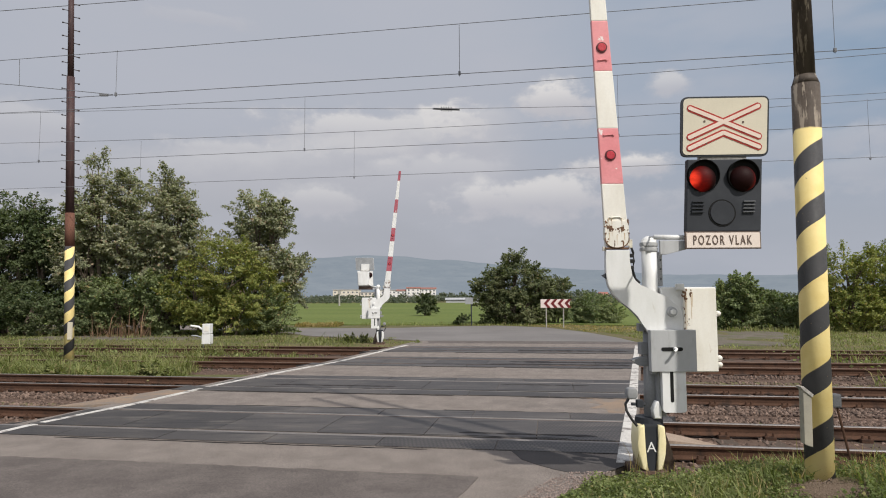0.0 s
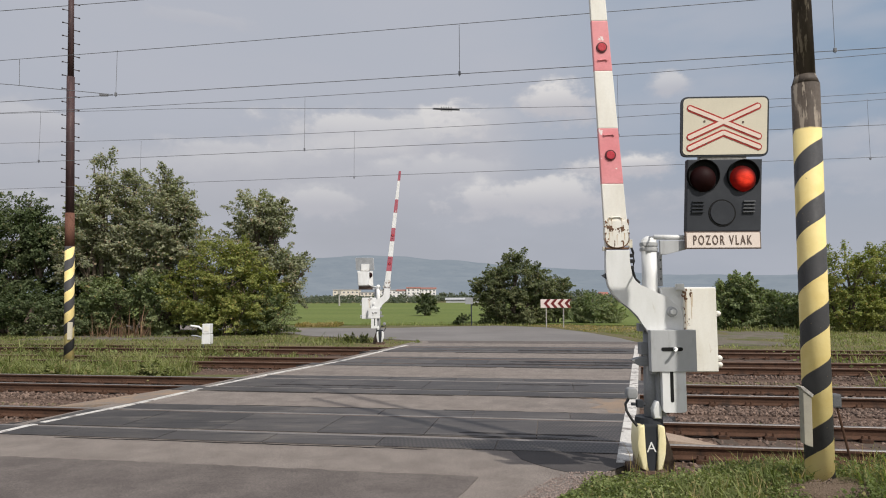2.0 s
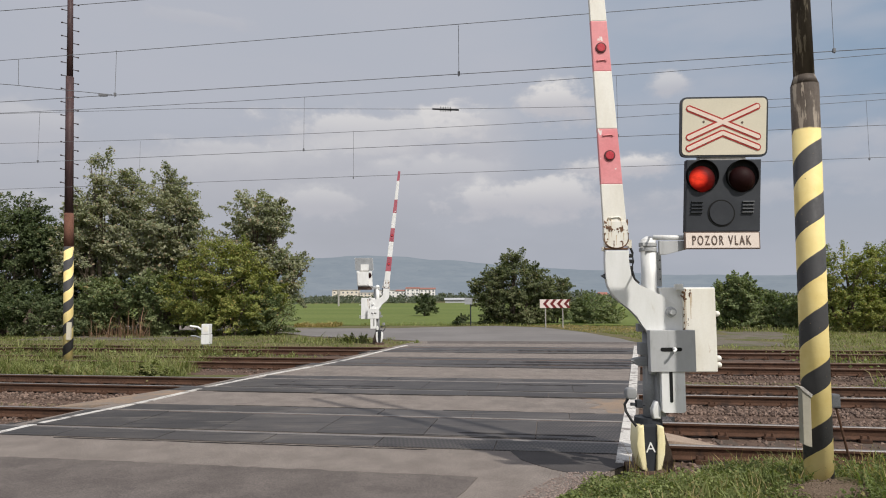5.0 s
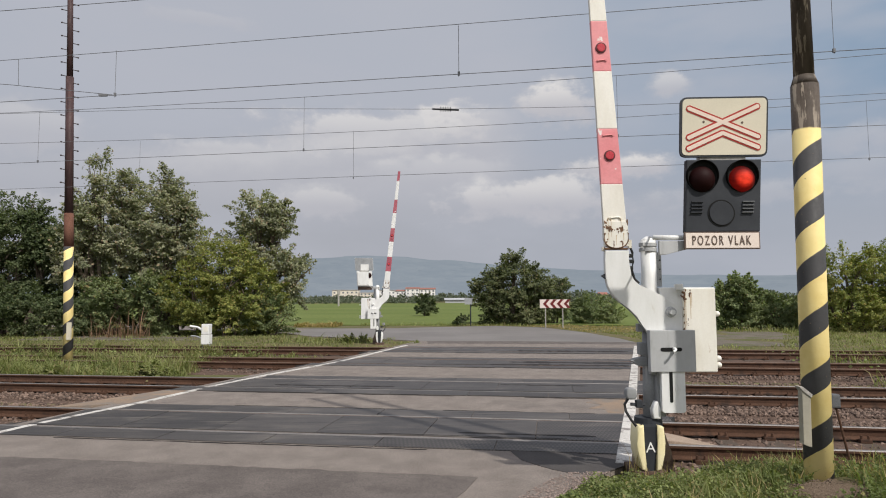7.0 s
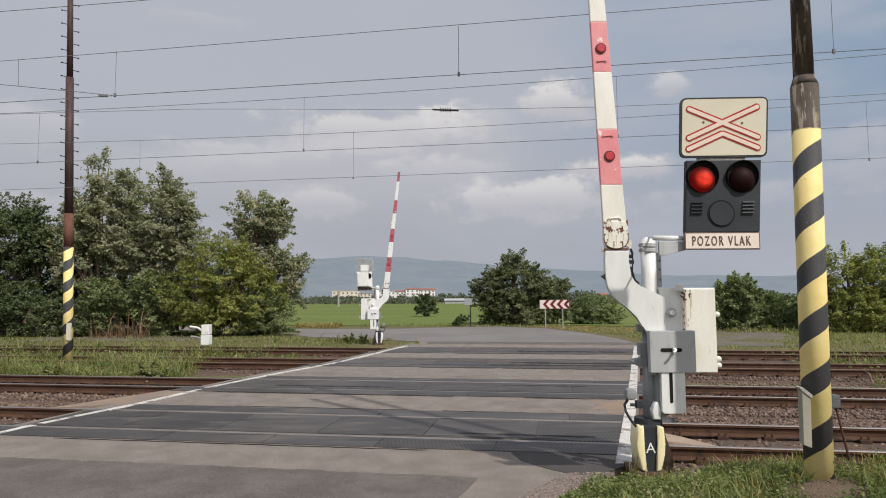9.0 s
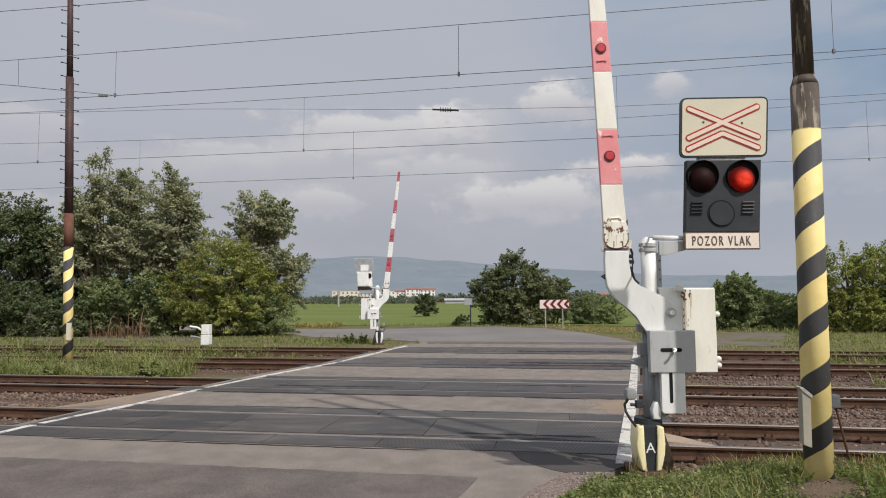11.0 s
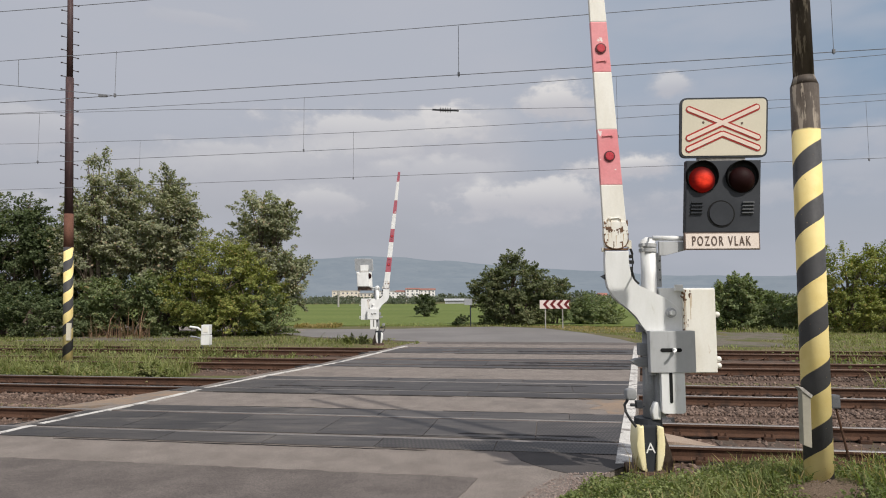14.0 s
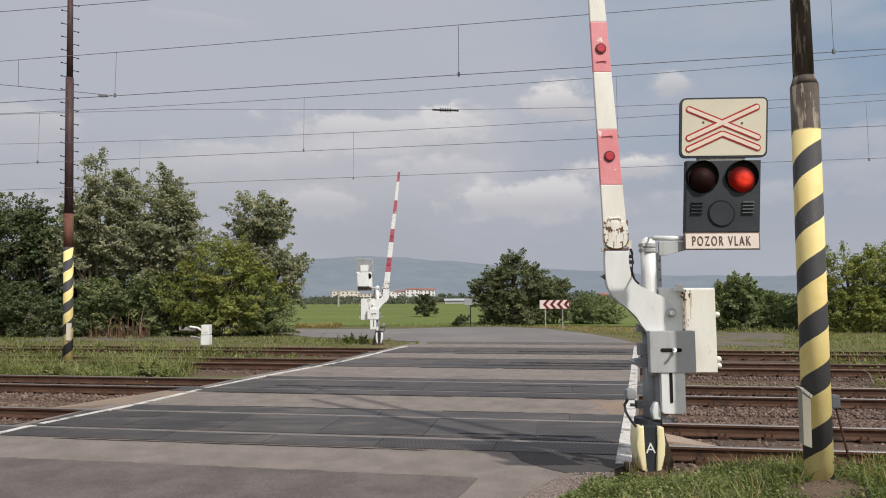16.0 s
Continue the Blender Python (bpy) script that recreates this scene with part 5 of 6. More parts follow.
    f = calc(nt, "MULTIPLY", calc(nt, "MULTIPLY", ramp(nt, over, -0.006, 0.030), ramp(nt, v, 0.10, 0.20)), calc(nt, "MULTIPLY", ramp(nt, u, 0.16, 0.06), ramp(nt, u, -0.62, -0.30, 0.25, 1.0)))
    total = calc(nt, "MAXIMUM", total, calc(nt, "MULTIPLY", f, 0.62))
    shine = calc(nt, "MAXIMUM", shine, calc(nt, "MULTIPLY", f, ramp(nt, over, 0.075, 0.01, 0.0, 0.55)))
    body = mixc(nt, warp2, (0.52, 0.515, 0.55), (0.475, 0.475, 0.52))
    white = mixc(nt, shine, body, (0.74, 0.72, 0.71))
    col = mixc(nt, total, col, white)
    em = nt.nodes.new("ShaderNodeEmission")
    nt.links.new(col, em.inputs[0])
    nt.links.new(em.outputs[0], out.inputs[0])
    return whole("sky_backdrop", (verts, faces), m, "pale blue-grey sky with drifting white and grey clouds", "sky", kind="structure")


sky_sheet = make_sky_backdrop()


def make_hills():
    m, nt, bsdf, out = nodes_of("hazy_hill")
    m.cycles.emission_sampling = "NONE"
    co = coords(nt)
    # distance haze is put into these blue-grey tones, which glow unlit
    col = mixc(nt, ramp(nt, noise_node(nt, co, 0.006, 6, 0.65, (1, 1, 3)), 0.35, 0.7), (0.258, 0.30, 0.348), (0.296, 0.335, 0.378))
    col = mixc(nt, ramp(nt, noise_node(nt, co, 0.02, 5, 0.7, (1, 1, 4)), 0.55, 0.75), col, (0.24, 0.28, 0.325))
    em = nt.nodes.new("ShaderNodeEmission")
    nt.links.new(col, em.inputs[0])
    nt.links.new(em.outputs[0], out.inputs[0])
    for R, ridge, base in ((3700, [(-60, 60), (-30, 150), (-13, 232), (-8, 252), (-3, 248), (2, 215), (8, 185), (13, 160), (20, 128), (28, 118), (34, 112), (60, 80)], 0), (3300, [(-60, 40), (-20, 90), (-12, 120), (-5, 95), (3, 120), (10, 95), (20, 70), (30, 90), (40, 60), (60, 40)], 1)):
        verts, faces = [], []
        steps = np.linspace(-58, 58, 240)
        for i, a in enumerate(steps):
            h = float(np.interp(a, [p[0] for p in ridge], [p[1] for p in ridge])) + 9 * noise.fractal((a * 0.25, base * 7.0, 0), 1.0, 2.0, 4)
            for t in np.linspace(0, 1, 6):
                r = R - 500 * (1 - t)
                verts.append((r * math.sin(radians(a)), r * math.cos(radians(a)), -2 + h * math.sin(t * math.pi / 2) + (10 * noise.noise((a * 0.3, t * 3, base)) if 0 < t < 1 else 0)))
        for i in range(len(steps) - 1):
            for k in range(5):
                faces.append((i * 6 + k, (i + 1) * 6 + k, (i + 1) * 6 + k + 1, i * 6 + k + 1))
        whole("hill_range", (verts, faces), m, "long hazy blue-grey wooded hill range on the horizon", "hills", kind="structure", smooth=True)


make_hills()


def make_field():
    bm = bmesh.new()
    slab(bm, [(-120, 52), (-20, 50), (-5, 46.5), (3, 47.5), (8, 46.0), (14, 42), (30, 42), (120, 48), (420, 330), (-420, 330)], -0.2, 0.03)
    whole("crop_field", bm, M["crop"], "flat bright green field of young crop", "field", kind="structure")


make_field()


def make_town():
    wall_a = surface("cream_render", (0.66, 0.60, 0.51), (0.70, 0.64, 0.55), 0.05, 1.0, 0.8, bump=0)
    wall_b = surface("white_render", (0.74, 0.72, 0.69), (0.78, 0.76, 0.73), 0.05, 1.0, 0.8, bump=0)
    tile = surface("red_tiles", (0.27, 0.115, 0.09), (0.31, 0.14, 0.105), 0.1, 2.0, 0.8, bump=0)
    flat = surface("roof_felt", (0.34, 0.33, 0.33), (0.40, 0.39, 0.39), 0.1, 2.0, 0.8, bump=0)
    pane = surface("window_glass_dark", (0.14, 0.15, 0.17), (0.18, 0.19, 0.21), 0.2, 2.0, 0.3, bump=0)
    glassy = surface("greenhouse_sheet", (0.36, 0.37, 0.38), (0.46, 0.465, 0.47), 0.15, 2.0, 0.5, bump=0)
    D = 620.0

    def house(x0, x1, h, storeys, wall, roof, pitch, label, y=D, deep=14.0):
        w = x1 - x0
        b = thing("house", label, "building", (x0 + x1) / 2, y, 0, 0, "town buildings")
        part("wall", box(bmesh.new(), -w / 2, w / 2, 0, deep, -1, h), wall, b)
        bm = bmesh.new()
        prof = [(-0.6, h), (deep / 2, h + pitch), (deep + 0.6, h)] if pitch else [(-0.4, h), (-0.4, h + 0.6), (deep + 0.4, h + 0.6), (deep + 0.4, h)]
        a = [bm.verts.new((-w / 2 - 0.5, yy, zz)) for yy, zz in prof]
        c = [bm.verts.new((w / 2 + 0.5, yy, zz)) for yy, zz in prof]
        bm.faces.new(a), bm.faces.new(c[::-1])
        for i in range(len(prof)):
            j = (i + 1) % len(prof)
            bm.faces.new((a[i], c[i], c[j], a[j]))
        part("roof", bm, roof, b)
        n = max(2, int(w / 3.6))
        me = None
        for s in range(storeys):
            for i in range(n):
                if me is None:
                    ob = part("window", box(bmesh.new(), -0.75, 0.75, -0.06, 0.1, 0, 1.5), pane, b)
                    me = ob.data
                else:
                    ob = new("window", me)
                    ob.parent = b
                ob.location = (-w / 2 + (i + 0.5) * w / n, 0, 1.2 + s * (h - 0.8) / storeys)

    house(-105, -80, 11.0, 3, wall_a, flat, 0, "long cream apartment block with a flat roof")
    house(-79, -64, 8.4, 3, wall_a, flat, 0, "low cream apartment block with a flat roof")
    house(-63, -45, 10.6, 3, wall_b, flat, 0, "white apartment block with a flat roof")
    house(-45, -36, 10.0, 3, wall_b, tile, 1.4, "white house with a red tiled roof")
    house(-35, -22, 12.2, 4, wall_b, tile, 1.5, "white apartment house with a red tiled roof")
    house(-21.5, -7, 11.6, 4, wall_b, tile, 1.6, "long white house with a red tiled roof")
    house(172, 184, 7.0, 2, wall_b, tile, 3.0, "white house with a red tiled roof among trees")
    house(150, 158, 5.0, 1, wall_b, tile, 3.0, "white house with a red tiled roof among trees")
    house(1.5, 18.5, 1.5, 0, glassy, glassy, 1.1, "low pale greenhouse hall at the edge of the field", y=340, deep=20)
    p = thing("field_pole", "pale pole with a small cross arm in the field", "pole", -30.3, 190, 0)
    part("shaft", tube(bmesh.new(), (0, 0, -1), (0, 0, 3.4), 0.3, 0.24, 8), M["concrete"], p)
    part("head", box(bmesh.new(), -0.45, 0.45, -0.3, 0.3, 3.4, 4.6, 0.05), M["concrete"], p)


make_town()


# ---- trees and bushes ----
def leaf_mesh(name, centres, dirs, sizes, rng, material, fold=0.25, facing=None):
    """Small folded leaves: two triangles each, at the centres, pointing along dirs."""
    n = len(centres)
    d = dirs / np.linalg.norm(dirs, axis=1, keepdims=True)
    face = rng.normal(size=(n, 3)) if facing is None else facing + rng.normal(size=(n, 3)) * 0.34
    side = np.cross(d, face)
    side /= np.linalg.norm(side, axis=1, keepdims=True) + 1e-9
    nor = np.cross(d, side)
    L, Wd = sizes[:, None], sizes[:, None] * rng.uniform(0.30, 0.48, (n, 1))
    a = centres - d * L * 0.5
    tip = centres + d * L * 0.5
    l = centres + side * Wd + nor * Wd * fold
    r = centres - side * Wd + nor * Wd * fold
    verts = np.stack([a, r, tip, l], 1).reshape(-1, 3)
    idx = np.arange(n)[:, None] * 4
    faces = np.concatenate([idx + np.array([[0, 1, 2]]), idx + np.array([[0, 2, 3]])], 0)
    me = bpy.data.meshes.new(name)
    me.vertices.add(len(verts))
    me.vertices.foreach_set("co", verts.astype(np.float32).ravel())
    me.loops.add(len(faces) * 3)
    me.loops.foreach_set("vertex_index", faces.astype(np.int32).ravel())
    me.polygons.add(len(faces))
    me.polygons.foreach_set("loop_start", (np.arange(len(faces)) * 3).astype(np.int32))
    me.update(calc_edges=True)
    me.materials.append(material)
    return me


SWAY = []


def make_tree(name, label, x, y, lobes, leaves, material, seed, leaf=0.17, clump=0.55, trunk=0.16, sway=0.0, category="tree", base=-0.05, low=0.15):
    """lobes: (dx, dy, z, rx, ry, rz) of the crown; leaves: how many."""
    leaves, leaf = int(leaves * 2.4), leaf * 0.64
    rng = np.random.default_rng(seed)
    t = thing(name, label, category, x, y, base)
    vol = np.array([l[3] * l[4] * l[5] for l in lobes]) ** 0.75
    tips, share = [], vol / vol.sum()
    per = 120
    count = max(6, leaves // per)
    for l, s in zip(lobes, share):
        for _ in range(max(3, int(count * s))):
            g = rng.normal(size=3)
            g /= np.linalg.norm(g)
            r = rng.uniform(0.35, 1.0) ** 0.5 * rng.choice([0.9, 1.0, 1.0, 1.12])
            p = np.array(l[:3]) + g * r * np.array(l[3:6])
            if p[2] > low:
                tips.append((p, g))
    C, Dn, S, Fa = [], [], [], []
    for p, g in tips:
        k = int(per * rng.uniform(0.6, 1.4))
        long = g * np.array([0.9, 0.9, 0.5]) + np.array([0, 0, 0.25]) + rng.normal(size=3) * 0.35
        long /= np.linalg.norm(long)
        w = rng.uniform(-1, 1, (k, 1)) * clump * 1.15
        q = p + long * w + rng.normal(size=(k, 3)) * np.array([1.1, 1.1, 0.6]) * clump * 0.25 * (1.2 - 0.7 * w / clump)
        C.append(q)
        Fa.append(np.repeat((g * 0.7 + np.array([0, 0, 0.75]))[None], k, 0))
        Dn.append(rng.normal(size=(k, 3)) * 0.8 + long + np.array([0, 0, -0.25]))
        S.append(rng.uniform(0.65, 1.35, k) * leaf)
    C, Dn, S = np.concatenate(C), np.concatenate(Dn), np.concatenate(S)
    C[:, 2] = np.maximum(C[:, 2], 0.03)
    crown = new("crown", leaf_mesh("crown", C, Dn, S, rng, material, 0.25, np.concatenate(Fa)))
    crown.parent = t
    # trunk and limbs
    verts, faces = [], []

    def add(pts, radii):
        b0 = len(verts)
        P = [Vector(p) for p in pts]
        for i, p in enumerate(P):
            d = (P[min(i + 1, len(P) - 1)] - P[max(i - 1, 0)]).normalized()
            s = d.cross(Vector((0.3, 0.9, 0.1))).normalized()
            u = s.cross(d)
            for k in range(6):
                a = math.pi / 3 * k
                verts.append(p + (s * math.cos(a) + u * math.sin(a)) * radii[i])
        for i in range(len(P) - 1):
            for k in range(6):
                j = (k + 1) % 6
                faces.append((b0 + i * 6 + k, b0 + i * 6 + j, b0 + i * 6 + 6 + j, b0 + i * 6 + 6 + k))

    for l in lobes:
        top = np.array(l[:3])
        foot = np.array([l[0] * 0.35, l[1] * 0.35, -0.1])
        mid = foot * 0.5 + top * 0.5 + rng.normal(size=3) * 0.12 * l[3]
        add([foot, mid, top + np.array([0, 0, l[5] * 0.4])], [trunk, trunk * 0.7, trunk * 0.2])
        for _ in range(7):
            g = rng.normal(size=3)
            g[2] = abs(g[2]) * 0.6
            g /= np.linalg.norm(g)
            e = top + g * np.array(l[3:6]) * 0.85
            b = mid * 0.6 + top * 0.4 + rng.normal(size=3) * 0.1
            add([b, (b + e) / 2 + np.array([0, 0, 0.1 * l[5]]), e], [trunk * 0.4, trunk * 0.25, trunk * 0.07])
    part("trunk", (verts, faces), M["bark"], t, "", True)
    if sway:
        SWAY.append((t, x, y, sway * 1.3, seed))
    return t


G_, Y_, D_, N_ = M["leaf_grey"], M["leaf_yellow"], M["leaf_dark"], M["leaf_green"]
# belt beyond the tracks on the west side
make_tree("locust_tree", "tall grey-green locust tree with feathery uneven crown", -18.6, 36.5, [(-0.6, 0, 6.2, 2.2, 1.8, 2.0), (-0.85, 0, 9.1, 0.75, 0.8, 1.2), (0.8, 0.3, 8.0, 1.3, 1.2, 1.3), (-1.6, 0, 7.2, 1.0, 1.0, 1.0), (-1.6, 0, 4.0, 1.8, 1.6, 1.8), (1.0, 0, 5.0, 1.8, 1.5, 1.8)], 17000, G_, 11, 0.20, 0.5, 0.16, 1.0)
make_tree("locust_tree", "grey-green locust tree with reddish dry leaves in its crown", -15.3, 36.2, [(0.0, 0, 6.2, 1.7, 1.5, 1.9), (-0.15, 0, 8.2, 0.65, 0.7, 1.0), (0.7, 0, 7.2, 0.85, 0.9, 0.8), (-0.8, 0, 4.2, 1.6, 1.5, 1.6), (1.4, 0, 4.8, 1.2, 1.2, 1.2)], 14000, G_, 12, 0.20, 0.5, 0.15, 1.0)
make_tree("locust_tree", "slender grey-green locust tree at the end of the belt", -10.6, 36.4, [(0.2, 0, 6.6, 1.6, 1.4, 1.4), (1.2, 0, 6.2, 0.9, 0.9, 1.3), (-0.4, 0, 5.0, 1.5, 1.4, 1.4), (1.2, 0, 4.0, 1.5, 1.3, 1.0), (2.6, 0, 3.7, 0.8, 0.6, 0.35), (1.6, 0, 2.5, 1.4, 1.2, 1.0)], 12500, G_, 13, 0.20, 0.45, 0.13, 1.2)
make_tree("locust_tree", "dark green tree at the edge of the belt", -24.6, 37.0, [(0.3, 0, 5.3, 2.3, 1.8, 1.8), (-1.2, 0, 6.9, 1.0, 0.8, 1.3), (0.9, 0, 6.8, 1.0, 0.8, 1.3), (-0.6, 0, 3.2, 2.4, 1.8, 1.8), (1.9, 0, 4.8, 1.5, 1.2, 1.3)], 18000, D_, 14, 0.20, 0.5, 0.15, 0.9)
make_tree("locust_tree", "dark green tree at the edge of the belt", -29.5, 37.5, [(0, 0, 5.2, 2.6, 2.0, 2.2), (0.8, 0, 7.0, 1.3, 1.1, 1.2), (0.5, 0, 2.8, 2.6, 2.0, 2.0)], 12000, D_, 15, 0.22, 0.5, 0.15, 0.9)
make_tree("locust_tree", "dark green tree deep inside the belt", -21.6, 38.5, [(0, 0, 4.8, 2.2, 1.6, 1.8), (0.5, 0, 2.6, 2.4, 1.8, 1.8)], 8000, D_, 16, 0.22, 0.5, 0.15, 0.8)
make_tree("bush", "dense yellow-green bush with drying leaves", -11.6, 34.6, [(0.0, 0, 3.3, 2.2, 1.7, 2.0), (-1.7, 0, 2.2, 1.6, 1.4, 1.8), (1.7, 0, 2.0, 1.7, 1.4, 1.7), (0.2, 0, 1.3, 2.7, 1.7, 1.3)], 17000, Y_, 17, 0.15, 0.36, 0.08, 0.4, "bush")
make_tree("bush", "low green bush at the foot of the belt", -22.5, 34.8, [(-2.2, 0, 1.5, 2.0, 1.4, 1.5), (0.8, 0, 1.3, 2.0, 1.4, 1.3), (3.0, 0, 1.0, 1.3, 1.1, 1.0)], 9000, D_, 18, 0.17, 0.38, 0.07, 0.3, "bush")
make_tree("bush", "low green bush at the foot of the belt", -17.0, 35.0, [(-0.8, 0, 2.0, 1.5, 1.2, 1.2), (1.2, 0, 2.3, 1.5, 1.2, 0.9), (2.2, 0, 1.2, 1.2, 1.0, 1.2), (-1.4, 0, 0.9, 1.1, 1.0, 0.9)], 9000, N_, 19, 0.18, 0.4, 0.07, 0.4, "bush")
make_tree("bush", "low dark green bush at the foot of the belt", -8.9, 34.6, [(0, 0, 1.1, 1.2, 1.0, 1.2), (-1.0, 0, 1.0, 1.0, 1.0, 1.0)], 4500, N_, 20, 0.15, 0.34, 0.06, 0.3, "bush")
make_tree("bush", "low dark green bush at the foot of the belt", -28.5, 34.6, [(0, 0, 1.4, 2.4, 1.4, 1.5), (-3, 0, 1.5, 2, 1.4, 1.5)], 6000, D_, 21, 0.17, 0.38, 0.07, 0.3, "bush")
make_tree("bush", "low dark green bush inside the belt", -14.6, 37.6, [(-1.6, 0, 2.1, 2.0, 1.2, 2.1), (1.2, 0, 2.2, 2.0, 1.2, 2.2), (3.3, 0, 2.0, 1.6, 1.2, 2.0)], 11000, D_, 51, 0.20, 0.4, 0.07, 0.0, "bush")
make_tree("bush", "low dark green bush inside the belt", -20.5, 38.6, [(-1.8, 0, 1.7, 2.2, 1.2, 1.7), (1.8, 0, 1.6, 2.2, 1.2, 1.6)], 6000, D_, 52, 0.20, 0.4, 0.07, 0.0, "bush")
make_tree("bush", "low dark green bush inside the belt", -27.0, 38.8, [(-1.8, 0, 2.4, 2.4, 1.2, 2.4), (1.8, 0, 2.2, 2.4, 1.2, 2.2)], 7000, D_, 53, 0.20, 0.4, 0.07, 0.0, "bush")
# beyond the bend of the road
make_tree("round_tree", "dark green round tree standing beyond the road bend", 4.9, 47.5, [(0.3, 0, 3.1, 2.0, 1.8, 1.7), (0.45, 0, 4.6, 0.9, 0.9, 0.8), (-0.9, 0, 3.6, 1.0, 0.9, 0.9), (-1.6, 0, 2.4, 1.2, 1.2, 1.3), (2.1, 0, 2.7, 1.2, 1.2, 1.2), (0.4, 0, 1.3, 2.4, 1.7, 1.2), (0.5, 0, 0.55, 2.7, 1.5, 0.55)], 17500, M["leaf_olive"], 22, 0.20, 0.42, 0.12, 0.8)
make_tree("bush", "dark green bush behind the chevron board", 8.3, 48.5, [(0, 0, 2.2, 1.2, 1.2, 1.3), (0.5, 0, 3.0, 0.5, 0.5, 0.5), (-0.6, 0, 1.2, 1.5, 1.2, 1.1)], 6000, M["leaf_olive"], 23, 0.19, 0.38, 0.08, 0.5, "bush")
make_tree("bush", "light green bush behind the chevron board", 10.9, 47.5, [(0, 0, 1.2, 1.6, 1.3, 1.2), (1.4, 0, 0.7, 1.0, 1.0, 0.7), (-1.2, 0, 0.9, 1.2, 1.0, 1.0), (0.2, 0, 0.5, 2.1, 1.2, 0.5)], 8500, N_, 24, 0.16, 0.36, 0.06, 0.4, "bush")
make_tree("bush", "small round dark green bush alone in the field", -2.0, 71.0, [(0, 0, 1.5, 1.1, 1.1, 1.1), (0.2, 0, 1.0, 1.25, 1.1, 0.8)], 3500, D_, 25, 0.2, 0.3, 0.07, 0.0, "bush")
make_tree("bush", "small tuft of bush at the road's edge", 1.3, 45.6, [(0, 0, 0.35, 0.5, 0.4, 0.4)], 900, D_, 26, 0.16, 0.2, 0.03, 0.0, "bush")
# beyond the tracks on the east side
make_tree("bush", "leafy green bush beyond the tracks", 17.3, 38.2, [(0, 0, 1.8, 1.5, 1.3, 1.3), (0.3, 0, 2.6, 0.8, 0.8, 0.6), (-0.9, 0, 1.4, 1.0, 1.0, 1.2), (0, 0, 0.6, 1.7, 1.2, 0.6)], 9500, N_, 27, 0.20, 0.38, 0.08, 0.6, "bush")
make_tree("bush", "low dark green bush beyond the tracks", 19.6, 38.4, [(0, 0, 1.0, 1.4, 1.2, 1.0), (1.2, 0, 1.0, 1.0, 1.0, 0.9), (0.3, 0, 0.45, 2.0, 1.1, 0.5)], 6500, N_, 28, 0.18, 0.36, 0.06, 0.4, "bush")
make_tree("hedge_tree", "large yellow-green tree beyond the tracks", 22.0, 35.5, [(0.0, 0, 3.0, 1.8, 1.5, 1.6), (1.8, 0, 3.0, 1.8, 1.5, 1.8), (0.2, 0, 1.3, 2.0, 1.5, 1.3), (-1.2, 0, 2.4, 0.8, 0.8, 1.6), (3.6, 0, 2.5, 1.8, 1.5, 2.0), (1.5, 0, 0.6, 3.4, 1.4, 0.6)], 19000, Y_, 29, 0.17, 0.4, 0.12, 0.5)
make_tree("hedge_tree", "large green tree beyond the tracks", 27.0, 36.5, [(0, 0, 3.2, 2.2, 1.7, 1.9), (0.5, 0, 1.4, 2.4, 1.7, 1.4)], 7000, N_, 30, 0.18, 0.42, 0.12, 0.5)


for wx, wy, r, h in ((-7.3, 16.3, 0.34, 0.62), (-7.0, 16.1, 0.22, 0.4), (-4.0, 28.3, 0.24, 0.34), (-3.4, 28.5, 0.2, 0.24), (-10.0, 16.9, 0.3, 0.34), (-13.5, 17.5, 0.4, 0.4), (12.6, 15.9, 0.35, 0.35), (14.2, 20.6, 0.45, 0.42)):
    make_tree("weed_clump", "leafy green weed clump growing beside the tracks", wx, wy, [(0, 0, h * 0.5, r, r, h * 0.5)], 600, M["grass"], int(wx * 31 + 900), 0.10, 0.13, 0.012, 0.0, "weeds", ground_height(wx, wy), 0.02)


def make_far_woods():
    rng = np.random.default_rng(77)
    C, S = [], []
    for y, n, x0, x1, h in ((330, 120, -95, 40, 3.6), (520, 190, -260, 60, 6.0), (420, 110, 60, 330, 8.0), (230, 26, 40, 90, 3.0), (260, 40, -130, -60, 3.0), (640, 60, -120, 60, 9.0)):
        for _ in range(n):
            cx, cy, hh = rng.uniform(x0, x1), y + rng.uniform(-25, 25), h * rng.uniform(0.35, 1.0)
            if y == 330 and -5 < cx < 24:
                continue
            k = 110
            g = rng.normal(size=(k, 3))
            g /= np.linalg.norm(g, axis=1, keepdims=True)
            g *= rng.uniform(0.5, 1.0, (k, 1))
            C.append(np.array([cx, cy, hh * 0.5]) + g * np.array([hh * rng.uniform(0.5, 1.2), 2.5, hh * 0.52]))
            S.append(np.full(k, hh * 0.26))
    C, S = np.concatenate(C), np.concatenate(S)
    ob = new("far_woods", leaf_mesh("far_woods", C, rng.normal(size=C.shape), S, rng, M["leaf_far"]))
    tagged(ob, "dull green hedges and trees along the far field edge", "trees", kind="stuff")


make_far_woods()


